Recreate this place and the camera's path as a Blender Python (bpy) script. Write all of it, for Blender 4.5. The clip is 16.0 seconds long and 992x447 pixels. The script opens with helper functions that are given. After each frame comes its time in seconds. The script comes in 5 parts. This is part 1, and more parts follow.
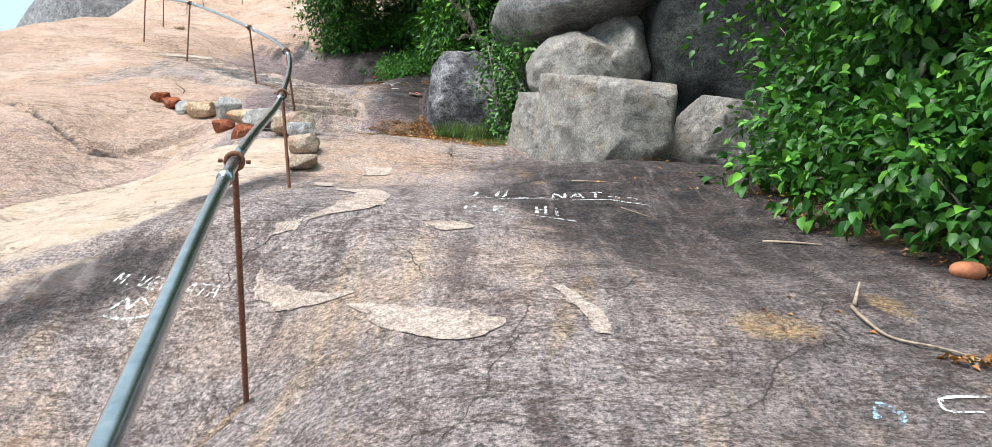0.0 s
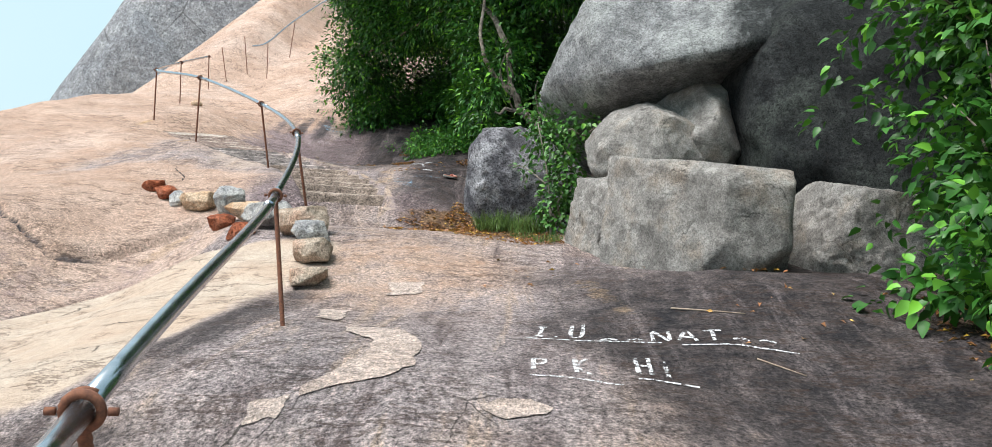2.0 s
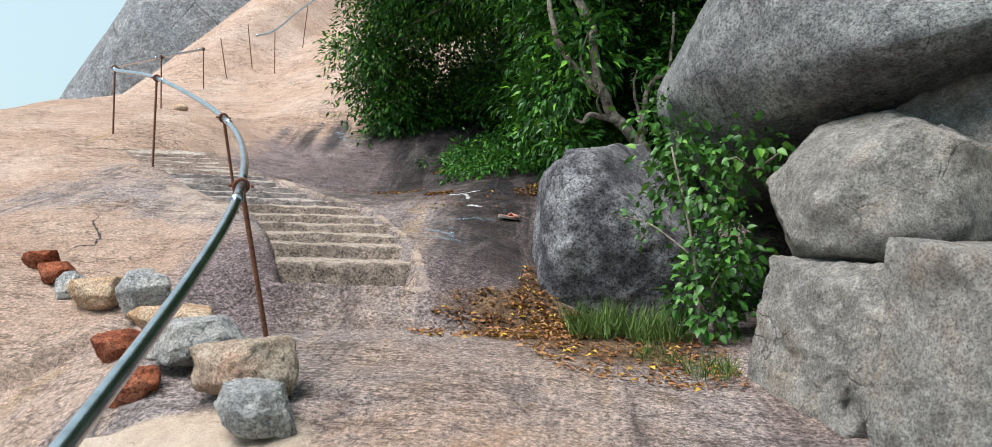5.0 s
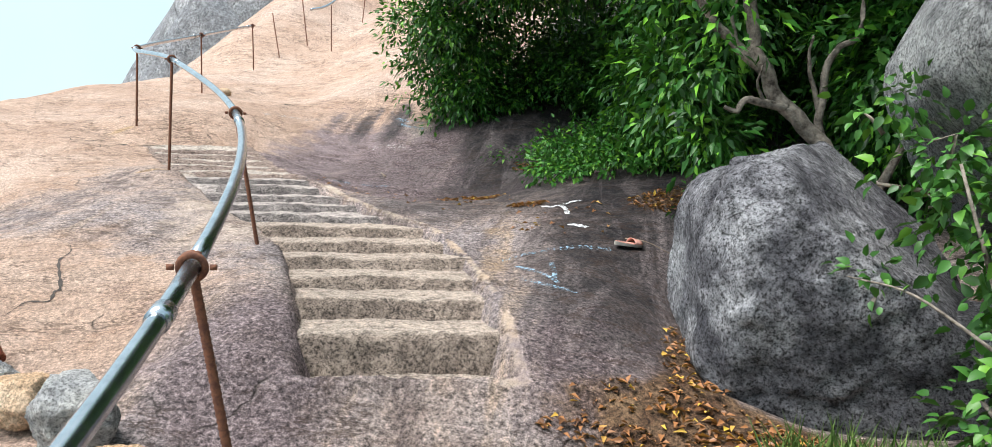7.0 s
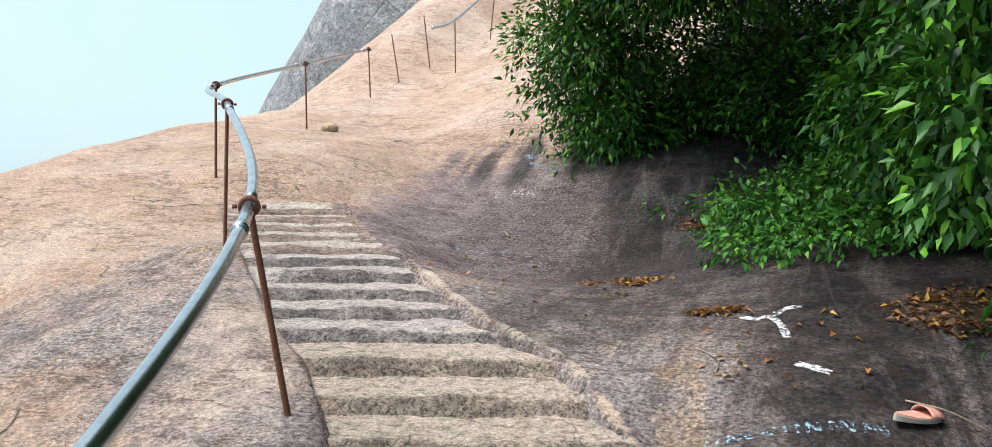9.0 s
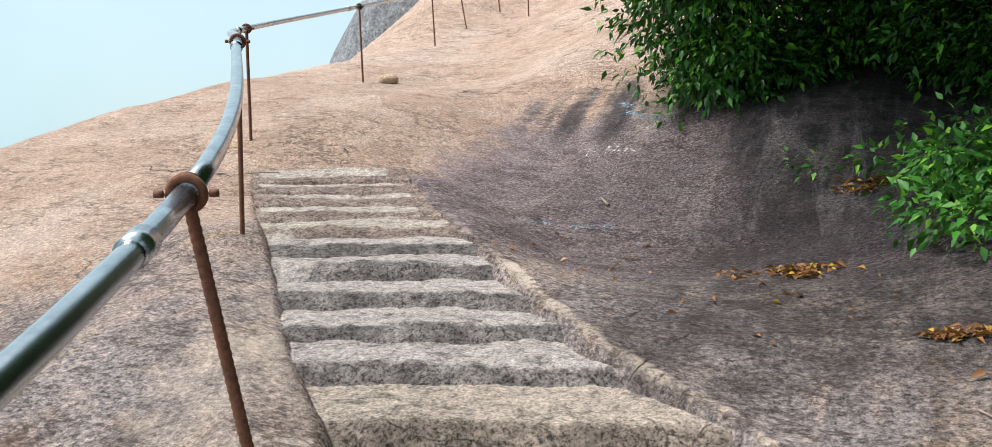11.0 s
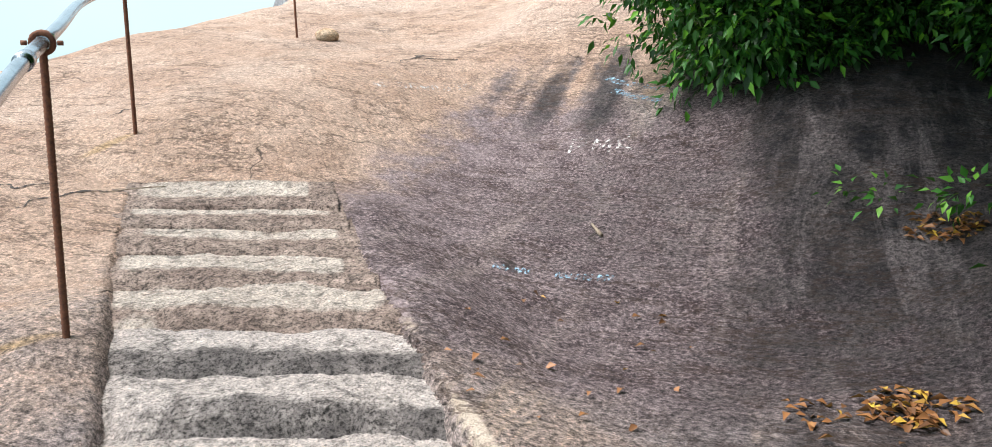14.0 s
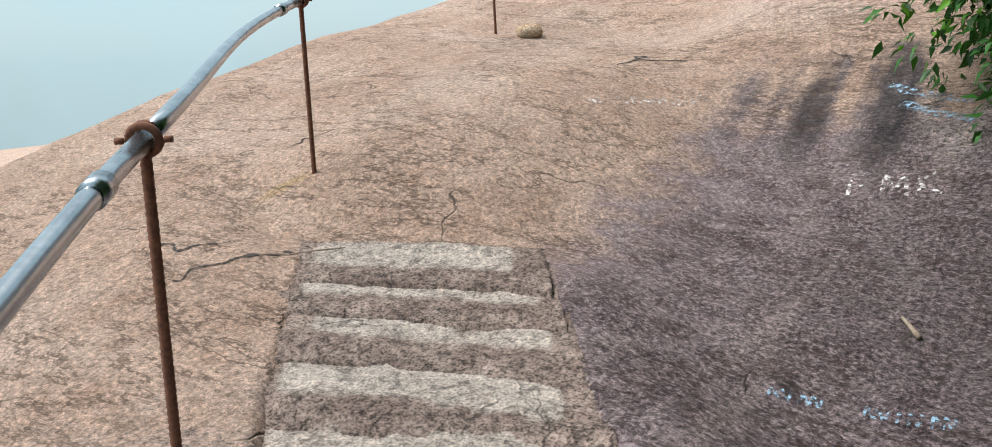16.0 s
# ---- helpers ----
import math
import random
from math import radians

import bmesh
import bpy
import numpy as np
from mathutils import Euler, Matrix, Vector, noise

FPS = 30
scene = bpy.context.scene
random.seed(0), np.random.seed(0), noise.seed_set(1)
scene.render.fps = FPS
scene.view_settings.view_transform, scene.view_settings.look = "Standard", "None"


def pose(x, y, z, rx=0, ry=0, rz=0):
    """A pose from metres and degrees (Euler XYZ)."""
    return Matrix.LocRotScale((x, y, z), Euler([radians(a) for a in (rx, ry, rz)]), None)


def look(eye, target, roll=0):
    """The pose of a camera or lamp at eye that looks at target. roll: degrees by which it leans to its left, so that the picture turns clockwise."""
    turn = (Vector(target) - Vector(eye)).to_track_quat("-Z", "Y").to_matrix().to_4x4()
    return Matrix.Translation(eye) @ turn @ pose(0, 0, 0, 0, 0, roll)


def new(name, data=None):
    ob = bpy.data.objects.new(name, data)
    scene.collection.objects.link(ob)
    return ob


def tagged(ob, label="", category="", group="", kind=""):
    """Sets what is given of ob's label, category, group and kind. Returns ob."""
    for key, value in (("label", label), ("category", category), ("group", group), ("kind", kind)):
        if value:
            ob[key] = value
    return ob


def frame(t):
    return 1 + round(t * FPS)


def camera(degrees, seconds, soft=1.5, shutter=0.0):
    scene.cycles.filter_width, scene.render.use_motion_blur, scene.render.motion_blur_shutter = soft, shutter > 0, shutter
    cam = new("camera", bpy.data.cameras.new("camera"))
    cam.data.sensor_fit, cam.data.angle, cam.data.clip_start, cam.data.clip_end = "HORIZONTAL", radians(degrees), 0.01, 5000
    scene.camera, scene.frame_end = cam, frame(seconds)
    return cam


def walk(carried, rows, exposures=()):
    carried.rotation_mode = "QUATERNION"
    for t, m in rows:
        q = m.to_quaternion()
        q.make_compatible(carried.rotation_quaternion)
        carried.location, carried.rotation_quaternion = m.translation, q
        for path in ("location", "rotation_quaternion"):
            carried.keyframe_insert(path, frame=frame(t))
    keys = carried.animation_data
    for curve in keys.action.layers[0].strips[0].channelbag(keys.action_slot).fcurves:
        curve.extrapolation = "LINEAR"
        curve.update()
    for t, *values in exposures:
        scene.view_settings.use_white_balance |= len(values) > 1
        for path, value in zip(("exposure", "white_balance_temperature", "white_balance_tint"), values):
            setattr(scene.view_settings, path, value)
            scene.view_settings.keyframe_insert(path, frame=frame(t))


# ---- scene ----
cam = camera(61.9, 16.0, soft=0.8)
EXPOSURES = [(0.0, 0.96), (1.0, 0.88), (2.0, 0.84), (2.5, 0.86), (3.0, 0.56), (5.5, 0.80), (7.0, 1.02), (8.0, 0.86), (9.0, 0.88), (10.0, 0.70), (12.5, 0.94), (13.0, 0.86), (14.0, 1.06), (15.0, 0.84), (16.0, 0.60)]
PATH = [
    (0, (1.27, -4.051, 1.159), (1.273, -2.056, 1.02), 3.4),
    (0.5, (1.273, -3.892, 1.122), (1.279, -1.895, 1.024), 3.6),
    (1, (1.281, -3.293, 1.229), (1.284, -1.293, 1.181), 3.0),
    (1.5, (1.151, -2.735, 1.36), (1.138, -0.735, 1.32), 3.3),
    (2, (1.002, -2.175, 1.484), (0.923, -0.177, 1.504), 2.9),
    (2.5, (0.826, -1.476, 1.531), (0.701, 0.52, 1.536), 3.5),
    (3, (0.661, -0.893, 1.721), (0.5, 1.101, 1.729), 3.7),
    (3.1, (0.632, -0.763, 1.723), (0.465, 1.23, 1.752), 3.7),
    (3.2, (0.593, -0.651, 1.725), (0.432, 1.342, 1.753), 3.9),
    (5.3, (0.29, 1.86, 2.301), (0.128, 3.853, 2.283), 1.5),
    (5.5, (0.213, 2.028, 2.343), (0.007, 4.018, 2.333), 2.6),
    (6, (-0.009, 2.591, 2.463), (-0.256, 4.575, 2.469), 4.2),
    (6.5, (-0.107, 3.157, 2.557), (-0.419, 5.132, 2.562), 1.1),
    (7, (-0.14, 3.67, 2.563), (-0.453, 5.644, 2.483), 1.4),
    (7.5, (-0.283, 4.273, 2.748), (-0.704, 6.224, 2.628), 1.7),
    (8, (-0.304, 4.839, 2.865), (-0.834, 6.764, 2.746), 1.9),
    (8.5, (-0.593, 5.328, 3.024), (-1.139, 7.251, 2.946), 1.2),
    (9, (-0.673, 5.837, 3.046), (-1.306, 7.734, 2.987), 0.5),
    (9.5, (-0.968, 6.353, 3.003), (-1.625, 8.23, 2.796), 1.1),
    (10, (-1.174, 6.93, 3.024), (-1.905, 8.781, 2.827), 0.4),
    (10.2, (-1.278, 7.073, 3.087), (-2.024, 8.92, 2.907), -0.9),
    (12.3, (-1.39, 7.423, 3.055), (-2.232, 9.229, 2.891), 0.1),
    (12.5, (-1.467, 7.532, 3.061), (-2.228, 9.368, 2.839), 0.7),
    (13, (-1.662, 8.054, 3.255), (-2.44, 9.875, 2.978), -0.7),
    (13.5, (-1.852, 8.422, 3.428), (-2.596, 10.253, 3.118), 1.6),
    (14, (-1.914, 8.698, 3.565), (-2.618, 10.539, 3.224), -0.5),
    (14.5, (-2.177, 8.903, 3.702), (-3.022, 10.689, 3.392), 1.1),
    (15, (-2.247, 9.101, 3.721), (-3.14, 10.859, 3.389), 1.2),
    (15.5, (-2.48, 9.42, 3.81), (-3.524, 11.081, 3.421), 0.2),
    (16, (-2.623, 9.694, 3.872), (-3.726, 11.312, 3.464), -2.1),
]
walk(cam, [(t, look(eye, target, roll)) for t, eye, target, roll in PATH], EXPOSURES)

# ---- world and sun ----
world = bpy.data.worlds.new("sky")
scene.world = world
world.use_nodes = True
wn, wl = world.node_tree.nodes, world.node_tree.links
wn.clear()
w_out = wn.new("ShaderNodeOutputWorld")
w_bg = wn.new("ShaderNodeBackground")
w_sky = wn.new("ShaderNodeTexSky")
w_sky.sky_type = "NISHITA"
w_sky.sun_disc = False
w_sky.sun_elevation, w_sky.sun_rotation = radians(58), radians(-60)
w_sky.air_density, w_sky.dust_density = 1.0, 3.0
w_map = wn.new("ShaderNodeTexCoord")
w_noise = wn.new("ShaderNodeTexNoise")
w_noise.inputs["Scale"].default_value, w_noise.inputs["Detail"].default_value = 2.2, 5
w_ramp = wn.new("ShaderNodeValToRGB")
w_ramp.color_ramp.elements[0].position, w_ramp.color_ramp.elements[0].color = 0.35, (0.70, 0.70, 0.70, 1)
w_ramp.color_ramp.elements[1].position, w_ramp.color_ramp.elements[1].color = 0.62, (0.95, 0.95, 0.95, 1)
w_mix = wn.new("ShaderNodeMixRGB")
w_mix.inputs[2].default_value = (3.7, 5.1, 5.6, 1)
wl.new(w_map.outputs["Generated"], w_noise.inputs["Vector"])
wl.new(w_noise.outputs["Fac"], w_ramp.inputs["Fac"])
wl.new(w_ramp.outputs["Color"], w_mix.inputs["Fac"])
wl.new(w_sky.outputs["Color"], w_mix.inputs[1])
wl.new(w_mix.outputs["Color"], w_bg.inputs["Color"])
w_bg.inputs["Strength"].default_value = 0.10
wl.new(w_bg.outputs[0], w_out.inputs[0])

sun_data = bpy.data.lights.new("sun", "SUN")
sun_data.energy, sun_data.angle, sun_data.color = 3.8, radians(35), (0.985, 0.965, 0.95)
sun = new("sun", sun_data)
sun.matrix_world = look((-8, 4, 22), (0, 9, 2))

# ---- materials ----
def material(name):
    m = bpy.data.materials.new(name)
    m.use_nodes = True
    n = m.node_tree.nodes
    return m, n, m.node_tree.links, n["Principled BSDF"]


def ramp(n, l, source, stops):
    r = n.new("ShaderNodeValToRGB")
    e = r.color_ramp.elements
    while len(e) < len(stops):
        e.new(0.5)
    for el, (p, c) in zip(e, stops):
        el.position, el.color = p, (c, c, c, 1) if isinstance(c, float) else (*c, 1)
    l.new(source, r.inputs["Fac"])
    return r.outputs["Color"]


def tex(n, l, vector, scale, detail=4.0, rough=0.6, kind="noise", warp=0.0):
    if kind == "noise":
        t = n.new("ShaderNodeTexNoise")
        t.inputs["Detail"].default_value, t.inputs["Roughness"].default_value = detail, rough
        t.inputs["Distortion"].default_value = warp
        out = t.outputs["Fac"]
    else:
        t = n.new("ShaderNodeTexVoronoi")
        t.feature = "DISTANCE_TO_EDGE" if kind == "edge" else "F1"
        out = t.outputs["Distance"]
    t.inputs["Scale"].default_value = scale
    l.new(vector, t.inputs["Vector"])
    return out


def mix(n, l, fac, a, b, mode="MIX"):
    x = n.new("ShaderNodeMixRGB")
    x.blend_type = mode
    for i, v in ((0, fac), (1, a), (2, b)):
        if isinstance(v, (int, float)):
            x.inputs[i].default_value = v if i == 0 else (v, v, v, 1)
        elif isinstance(v, tuple):
            x.inputs[i].default_value = (*v, 1)
        else:
            l.new(v, x.inputs[i])
    return x.outputs[0]


def calc(n, l, op, a, b):
    x = n.new("ShaderNodeMath")
    x.operation = op
    x.use_clamp = op in ("MULTIPLY_ADD",)
    for i, v in ((0, a), (1, b)):
        if isinstance(v, (int, float)):
            x.inputs[i].default_value = v
        else:
            l.new(v, x.inputs[i])
    return x.outputs[0]


def bump(n, l, bsdf, heights):
    last = None
    for h, strength, distance in heights:
        b = n.new("ShaderNodeBump")
        b.inputs["Strength"].default_value, b.inputs["Distance"].default_value = strength, distance
        l.new(h, b.inputs["Height"])
        if last:
            l.new(last, b.inputs["Normal"])
        last = b.outputs[0]
    l.new(last, bsdf.inputs["Normal"])


def attribute(n, name):
    a = n.new("ShaderNodeAttribute")
    a.attribute_name = name
    return a.outputs["Fac"]


def granite():
    """Weathered granite hill: grey crust, tan and cream clean rock, black lichen and painted shade, by the attributes
    of the ground mesh.
    """
    m, n, l, bsdf = material("granite_ground")
    pos = n.new("ShaderNodeTexCoord").outputs["Object"]
    big = tex(n, l, pos, 0.9, 5, 0.62)
    mid = tex(n, l, pos, 4.5, 7, 0.72)
    flake = tex(n, l, pos, 44.0, 8, 0.86)
    fine = tex(n, l, pos, 150.0, 3, 0.75)
    flow = n.new("ShaderNodeMapping")
    flow.inputs["Scale"].default_value = (2.6, 0.30, 0.9)
    flow.inputs["Rotation"].default_value = (0, 0, radians(9))
    l.new(pos, flow.inputs["Vector"])
    wash = tex(n, l, flow.outputs[0], 1.6, 8, 0.70, warp=0.5)
    grey = mix(n, l, ramp(n, l, mid, [(0.36, 0.0), (0.64, 1.0)]), (0.29, 0.225, 0.208), (0.64, 0.53, 0.49))
    grey = mix(n, l, ramp(n, l, big, [(0.35, 0.6), (0.55, 0.0)]), grey, (0.50, 0.36, 0.29))
    tan = mix(n, l, ramp(n, l, big, [(0.3, 0.0), (0.7, 1.0)]), (0.46, 0.31, 0.235), (0.60, 0.43, 0.335))
    tan = mix(n, l, ramp(n, l, mid, [(0.50, 0.0), (0.66, 0.7)]), tan, (0.40, 0.25, 0.175))
    cream = mix(n, l, ramp(n, l, mid, [(0.35, 0.0), (0.7, 1.0)]), (0.42, 0.335, 0.265), (0.57, 0.48, 0.395))
    cream = mix(n, l, ramp(n, l, big, [(0.42, 0.0), (0.62, 0.7)]), cream, (0.47, 0.345, 0.255))
    black = mix(n, l, ramp(n, l, mid, [(0.38, 0.0), (0.68, 1.0)]), (0.026, 0.024, 0.028), (0.150, 0.122, 0.118))
    soil = mix(n, l, ramp(n, l, mid, [(0.4, 0.0), (0.65, 1.0)]), (0.13, 0.07, 0.04), (0.30, 0.19, 0.11))

    tone = tex(n, l, pos, 0.45, 4, 0.6)
    grey = mix(n, l, ramp(n, l, tone, [(0.42, 0.0), (0.6, 0.5)]), grey, (0.36, 0.32, 0.34))
    tan = mix(n, l, ramp(n, l, tone, [(0.45, 0.0), (0.65, 0.5)]), tan, (0.60, 0.465, 0.40))

    violet_wash = ramp(n, l, wash, [(0.52, 0.0), (0.64, 0.6)])
    # run-off streaks down the slope, dark wash and pale dust
    grey = mix(n, l, ramp(n, l, wash, [(0.36, 0.75), (0.47, 0.0)]), grey, (0.15, 0.115, 0.115))
    grey = mix(n, l, ramp(n, l, wash, [(0.54, 0.0), (0.66, 0.65)]), grey, (0.60, 0.44, 0.32))
    black = mix(n, l, ramp(n, l, wash, [(0.50, 0.0), (0.66, 0.75)]), black, (0.30, 0.25, 0.25))

    def edge(name, spread):
        a = calc(n, l, "ADD", attribute(n, name), calc(n, l, "MULTIPLY", calc(n, l, "SUBTRACT", mid, 0.5), spread))
        return ramp(n, l, a, [(0.36, 0.0), (0.64, 1.0)])
    col = mix(n, l, edge("tan", 0.9), grey, tan)
    col = mix(n, l, edge("cream", 0.6), col, cream)
    violet = mix(n, l, ramp(n, l, mid, [(0.36, 0.0), (0.64, 1.0)]), (0.115, 0.078, 0.084), (0.33, 0.255, 0.262))
    violet = mix(n, l, ramp(n, l, flake, [(0.50, 0.0), (0.60, 0.6)]), violet, (0.40, 0.33, 0.33))
    violet = mix(n, l, violet_wash, violet, (0.40, 0.315, 0.30))
    col = mix(n, l, edge("violet", 0.8), col, violet)
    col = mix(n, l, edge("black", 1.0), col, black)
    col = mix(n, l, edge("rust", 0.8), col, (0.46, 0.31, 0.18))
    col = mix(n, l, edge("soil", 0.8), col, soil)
    clean = calc(n, l, "MAXIMUM", calc(n, l, "MULTIPLY", edge("tan", 0.9), 0.35), calc(n, l, "MULTIPLY", edge("cream", 0.6), 0.92))
    crust = calc(n, l, "SUBTRACT", 1.0, clean)
    col = mix(n, l, crust, col, mix(n, l, 1.0, col, ramp(n, l, flake, [(0.41, 0.16), (0.468, 0.70), (0.515, 1.0), (0.66, 1.0)]), "MULTIPLY"))
    col = mix(n, l, calc(n, l, "MULTIPLY", crust, ramp(n, l, flake, [(0.525, 0.0), (0.58, 0.85)])), col, mix(n, l, 1.0, col, (1.9, 1.85, 1.8), "MULTIPLY"))
    col = mix(n, l, 1.0, col, ramp(n, l, fine, [(0.36, 0.5), (0.5, 1.0), (0.62, 1.0), (0.7, 1.0)]), "MULTIPLY")
    stretch = n.new("ShaderNodeMapping")
    stretch.inputs["Scale"].default_value = (0.9, 2.6, 5.0)
    l.new(pos, stretch.inputs["Vector"])
    mottle = tex(n, l, pos, 15.0, 8, 0.82, warp=0.3)
    patchy = ramp(n, l, tex(n, l, pos, 0.8, 4, 0.65), [(0.40, 0.25), (0.60, 1.0)])
    rough_part = calc(n, l, "MULTIPLY", calc(n, l, "ADD", calc(n, l, "MULTIPLY", crust, 0.8), 0.15), patchy)
    col = mix(n, l, rough_part, col, mix(n, l, 1.0, col, ramp(n, l, mottle, [(0.40, 0.50), (0.47, 0.95), (0.52, 1.0), (0.60, 1.0)]), "MULTIPLY"))
    col = mix(n, l, calc(n, l, "MULTIPLY", rough_part, ramp(n, l, mottle, [(0.53, 0.0), (0.62, 0.45)])), col, mix(n, l, 1.0, col, (1.75, 1.7, 1.65), "MULTIPLY"))
    sheet = tex(n, l, stretch.outputs[0], 1.5, 7, 0.66)
    flakes = ramp(n, l, sheet, [(0.460, 0.0), (0.482, 1.0), (0.494, 1.0), (0.502, 0.0)])
    some = ramp(n, l, tex(n, l, pos, 1.4, 3, 0.6), [(0.43, 0.0), (0.53, 0.9)])
    leaf = tex(n, l, stretch.outputs[0], 4.2, 6, 0.7)
    thin = ramp(n, l, leaf, [(0.466, 0.0), (0.480, 1.0), (0.490, 1.0), (0.496, 0.0)])
    other = ramp(n, l, tex(n, l, pos, 2.1, 3, 0.6), [(0.50, 0.0), (0.58, 0.9)])
    flakes = calc(n, l, "MAXIMUM", calc(n, l, "MULTIPLY", flakes, some), calc(n, l, "MULTIPLY", thin, other))
    col = mix(n, l, flakes, col, mix(n, l, 0.75, col, (0.06, 0.035, 0.025)))
    warped = n.new("ShaderNodeMixRGB")
    warped.inputs[0].default_value = 0.3
    wob = n.new("ShaderNodeTexNoise")
    wob.inputs["Scale"].default_value, wob.inputs["Detail"].default_value = 1.9, 6
    l.new(pos, wob.inputs["Vector"])
    l.new(pos, warped.inputs[1])
    l.new(wob.outputs["Color"], warped.inputs[2])
    crack = tex(n, l, warped.outputs[0], 1.5, kind="edge")
    where = ramp(n, l, tex(n, l, pos, 1.1, 3, 0.5), [(0.56, 0.0), (0.60, 1.0)])
    line = calc(n, l, "MULTIPLY", ramp(n, l, crack, [(0.0, 1.0), (0.006, 0.0)]), where)
    col = mix(n, l, calc(n, l, "MULTIPLY", line, 0.85), col, (0.05, 0.04, 0.035))
    l.new(col, bsdf.inputs["Base Color"])
    bsdf.inputs["Roughness"].default_value = 0.85
    bsdf.inputs["Specular IOR Level"].default_value = 0.25
    bump(n, l, bsdf, [(sheet, 0.7, 0.12), (leaf, 0.2, 0.04), (mottle, 0.4, 0.025), (mid, 0.7, 0.05), (calc(n, l, "MULTIPLY", flake, crust), 1.0, 0.022), (fine, 0.5, 0.005), (calc(n, l, "SUBTRACT", 1.0, line), 0.8, 0.02)])
    return m


def stone(name, dark, light, lichen=(0.45, 0.46, 0.42), amount=0.5, scale=1.0, warm=None, worn=None, pits=0.45, stain_shade=None, grit=1.0):
    m, n, l, bsdf = material(name)
    pos = n.new("ShaderNodeTexCoord").outputs["Object"]
    big = tex(n, l, pos, 1.3 * scale, 6, 0.68)
    mid = tex(n, l, pos, 6.0 * scale, 7, 0.75)
    flake = tex(n, l, pos, 50.0 * min(scale, 1.0), 5, 0.76)
    fine = tex(n, l, pos, 100.0 * min(scale, 1.0), 4, 0.75)
    wide = tex(n, l, pos, 2.6 * scale, 6, 0.7)
    col = mix(n, l, ramp(n, l, mid, [(0.36, 0.0), (0.64, 1.0)]), dark, light)
    col = mix(n, l, ramp(n, l, wide, [(0.40, 0.55 * min(1.0, 0.35 + grit)), (0.52, 0.0)]), col, dark)
    if worn:
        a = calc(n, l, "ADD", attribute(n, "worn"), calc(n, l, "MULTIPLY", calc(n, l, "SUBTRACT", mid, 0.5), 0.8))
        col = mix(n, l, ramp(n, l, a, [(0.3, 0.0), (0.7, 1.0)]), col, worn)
    vein = tex(n, l, pos, 9.0 * scale, 8, 0.82, warp=0.6)
    col = mix(n, l, ramp(n, l, vein, [(0.38, 0.7 * grit), (0.45, 0.0)]), col, dark)
    col = mix(n, l, ramp(n, l, big, [(0.62 - 0.25 * amount, 0.0), (0.78 - 0.2 * amount, 0.6)]), col, lichen)
    # black lichen and tree shade, both painted into the colour by one mask
    if stain_shade:
        a = calc(n, l, "ADD", attribute(n, "stain_shade"), calc(n, l, "MULTIPLY", calc(n, l, "SUBTRACT", mid, 0.5), 0.9))
        col = mix(n, l, ramp(n, l, a, [(0.35, 0.0), (0.65, 0.95)]), col, stain_shade)
    if warm:
        low = tex(n, l, pos, 2.4, 5, 0.65)
        col = mix(n, l, ramp(n, l, low, [(0.50, 0.0), (0.66, 0.6)]), col, warm)
    pitted = ramp(n, l, flake, [(0.40, 0.8 * pits), (0.47, 0.80), (0.53, 1.0), (0.66, 1.0)])
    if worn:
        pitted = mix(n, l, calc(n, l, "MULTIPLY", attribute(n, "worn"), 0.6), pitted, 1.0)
    col = mix(n, l, 1.0, col, pitted, "MULTIPLY")
    col = mix(n, l, ramp(n, l, flake, [(0.55, 0.0), (0.64, 0.5 * min(1.0, 0.3 + grit))]), col, mix(n, l, 1.0, col, (1.7, 1.7, 1.7), "MULTIPLY"))
    col = mix(n, l, 1.0, col, ramp(n, l, fine, [(0.36, 0.5), (0.5, 1.0)]), "MULTIPLY")
    mottle = tex(n, l, pos, 17.0 * scale, 8, 0.82, warp=0.3)
    col = mix(n, l, 1.0, col, ramp(n, l, mottle, [(0.41, 1.0 - grit * (0.65 - 0.3 * pits)), (0.48, 1.0 - 0.06 * grit), (0.52, 1.0)]), "MULTIPLY")
    col = mix(n, l, ramp(n, l, mottle, [(0.53, 0.0), (0.62, 0.45 * grit)]), col, mix(n, l, 1.0, col, (1.6, 1.6, 1.6), "MULTIPLY"))
    bent = n.new("ShaderNodeMixRGB")
    bent.inputs[0].default_value = 0.35
    sway = n.new("ShaderNodeTexNoise")
    sway.inputs["Scale"].default_value, sway.inputs["Detail"].default_value = 2.4 * scale, 6
    l.new(pos, sway.inputs["Vector"])
    l.new(pos, bent.inputs[1])
    l.new(sway.outputs["Color"], bent.inputs[2])
    seam = tex(n, l, bent.outputs[0], 2.6 * scale, kind="edge")
    here = ramp(n, l, tex(n, l, pos, 1.7 * scale, 3, 0.6), [(0.50, 0.0), (0.56, 1.0)])
    seam = calc(n, l, "MULTIPLY", ramp(n, l, seam, [(0.0, 1.0), (0.010, 0.0)]), here)
    col = mix(n, l, calc(n, l, "MULTIPLY", seam, 0.8), col, mix(n, l, 0.8, col, (0.03, 0.028, 0.026)))
    l.new(col, bsdf.inputs["Base Color"])
    bsdf.inputs["Roughness"].default_value = 0.88
    bsdf.inputs["Specular IOR Level"].default_value = 0.2
    bump(n, l, bsdf, [(big, 0.35, 0.10 / scale), (wide, 0.35, 0.05 / scale), (mid, 0.9, 0.06 / scale), (vein, 0.6, 0.03 / scale), (mottle, 0.7, 0.025), (calc(n, l, "SUBTRACT", 1.0, seam), 0.6, 0.02), (flake, 0.6, 0.012), (fine, 0.4, 0.004)])
    return m


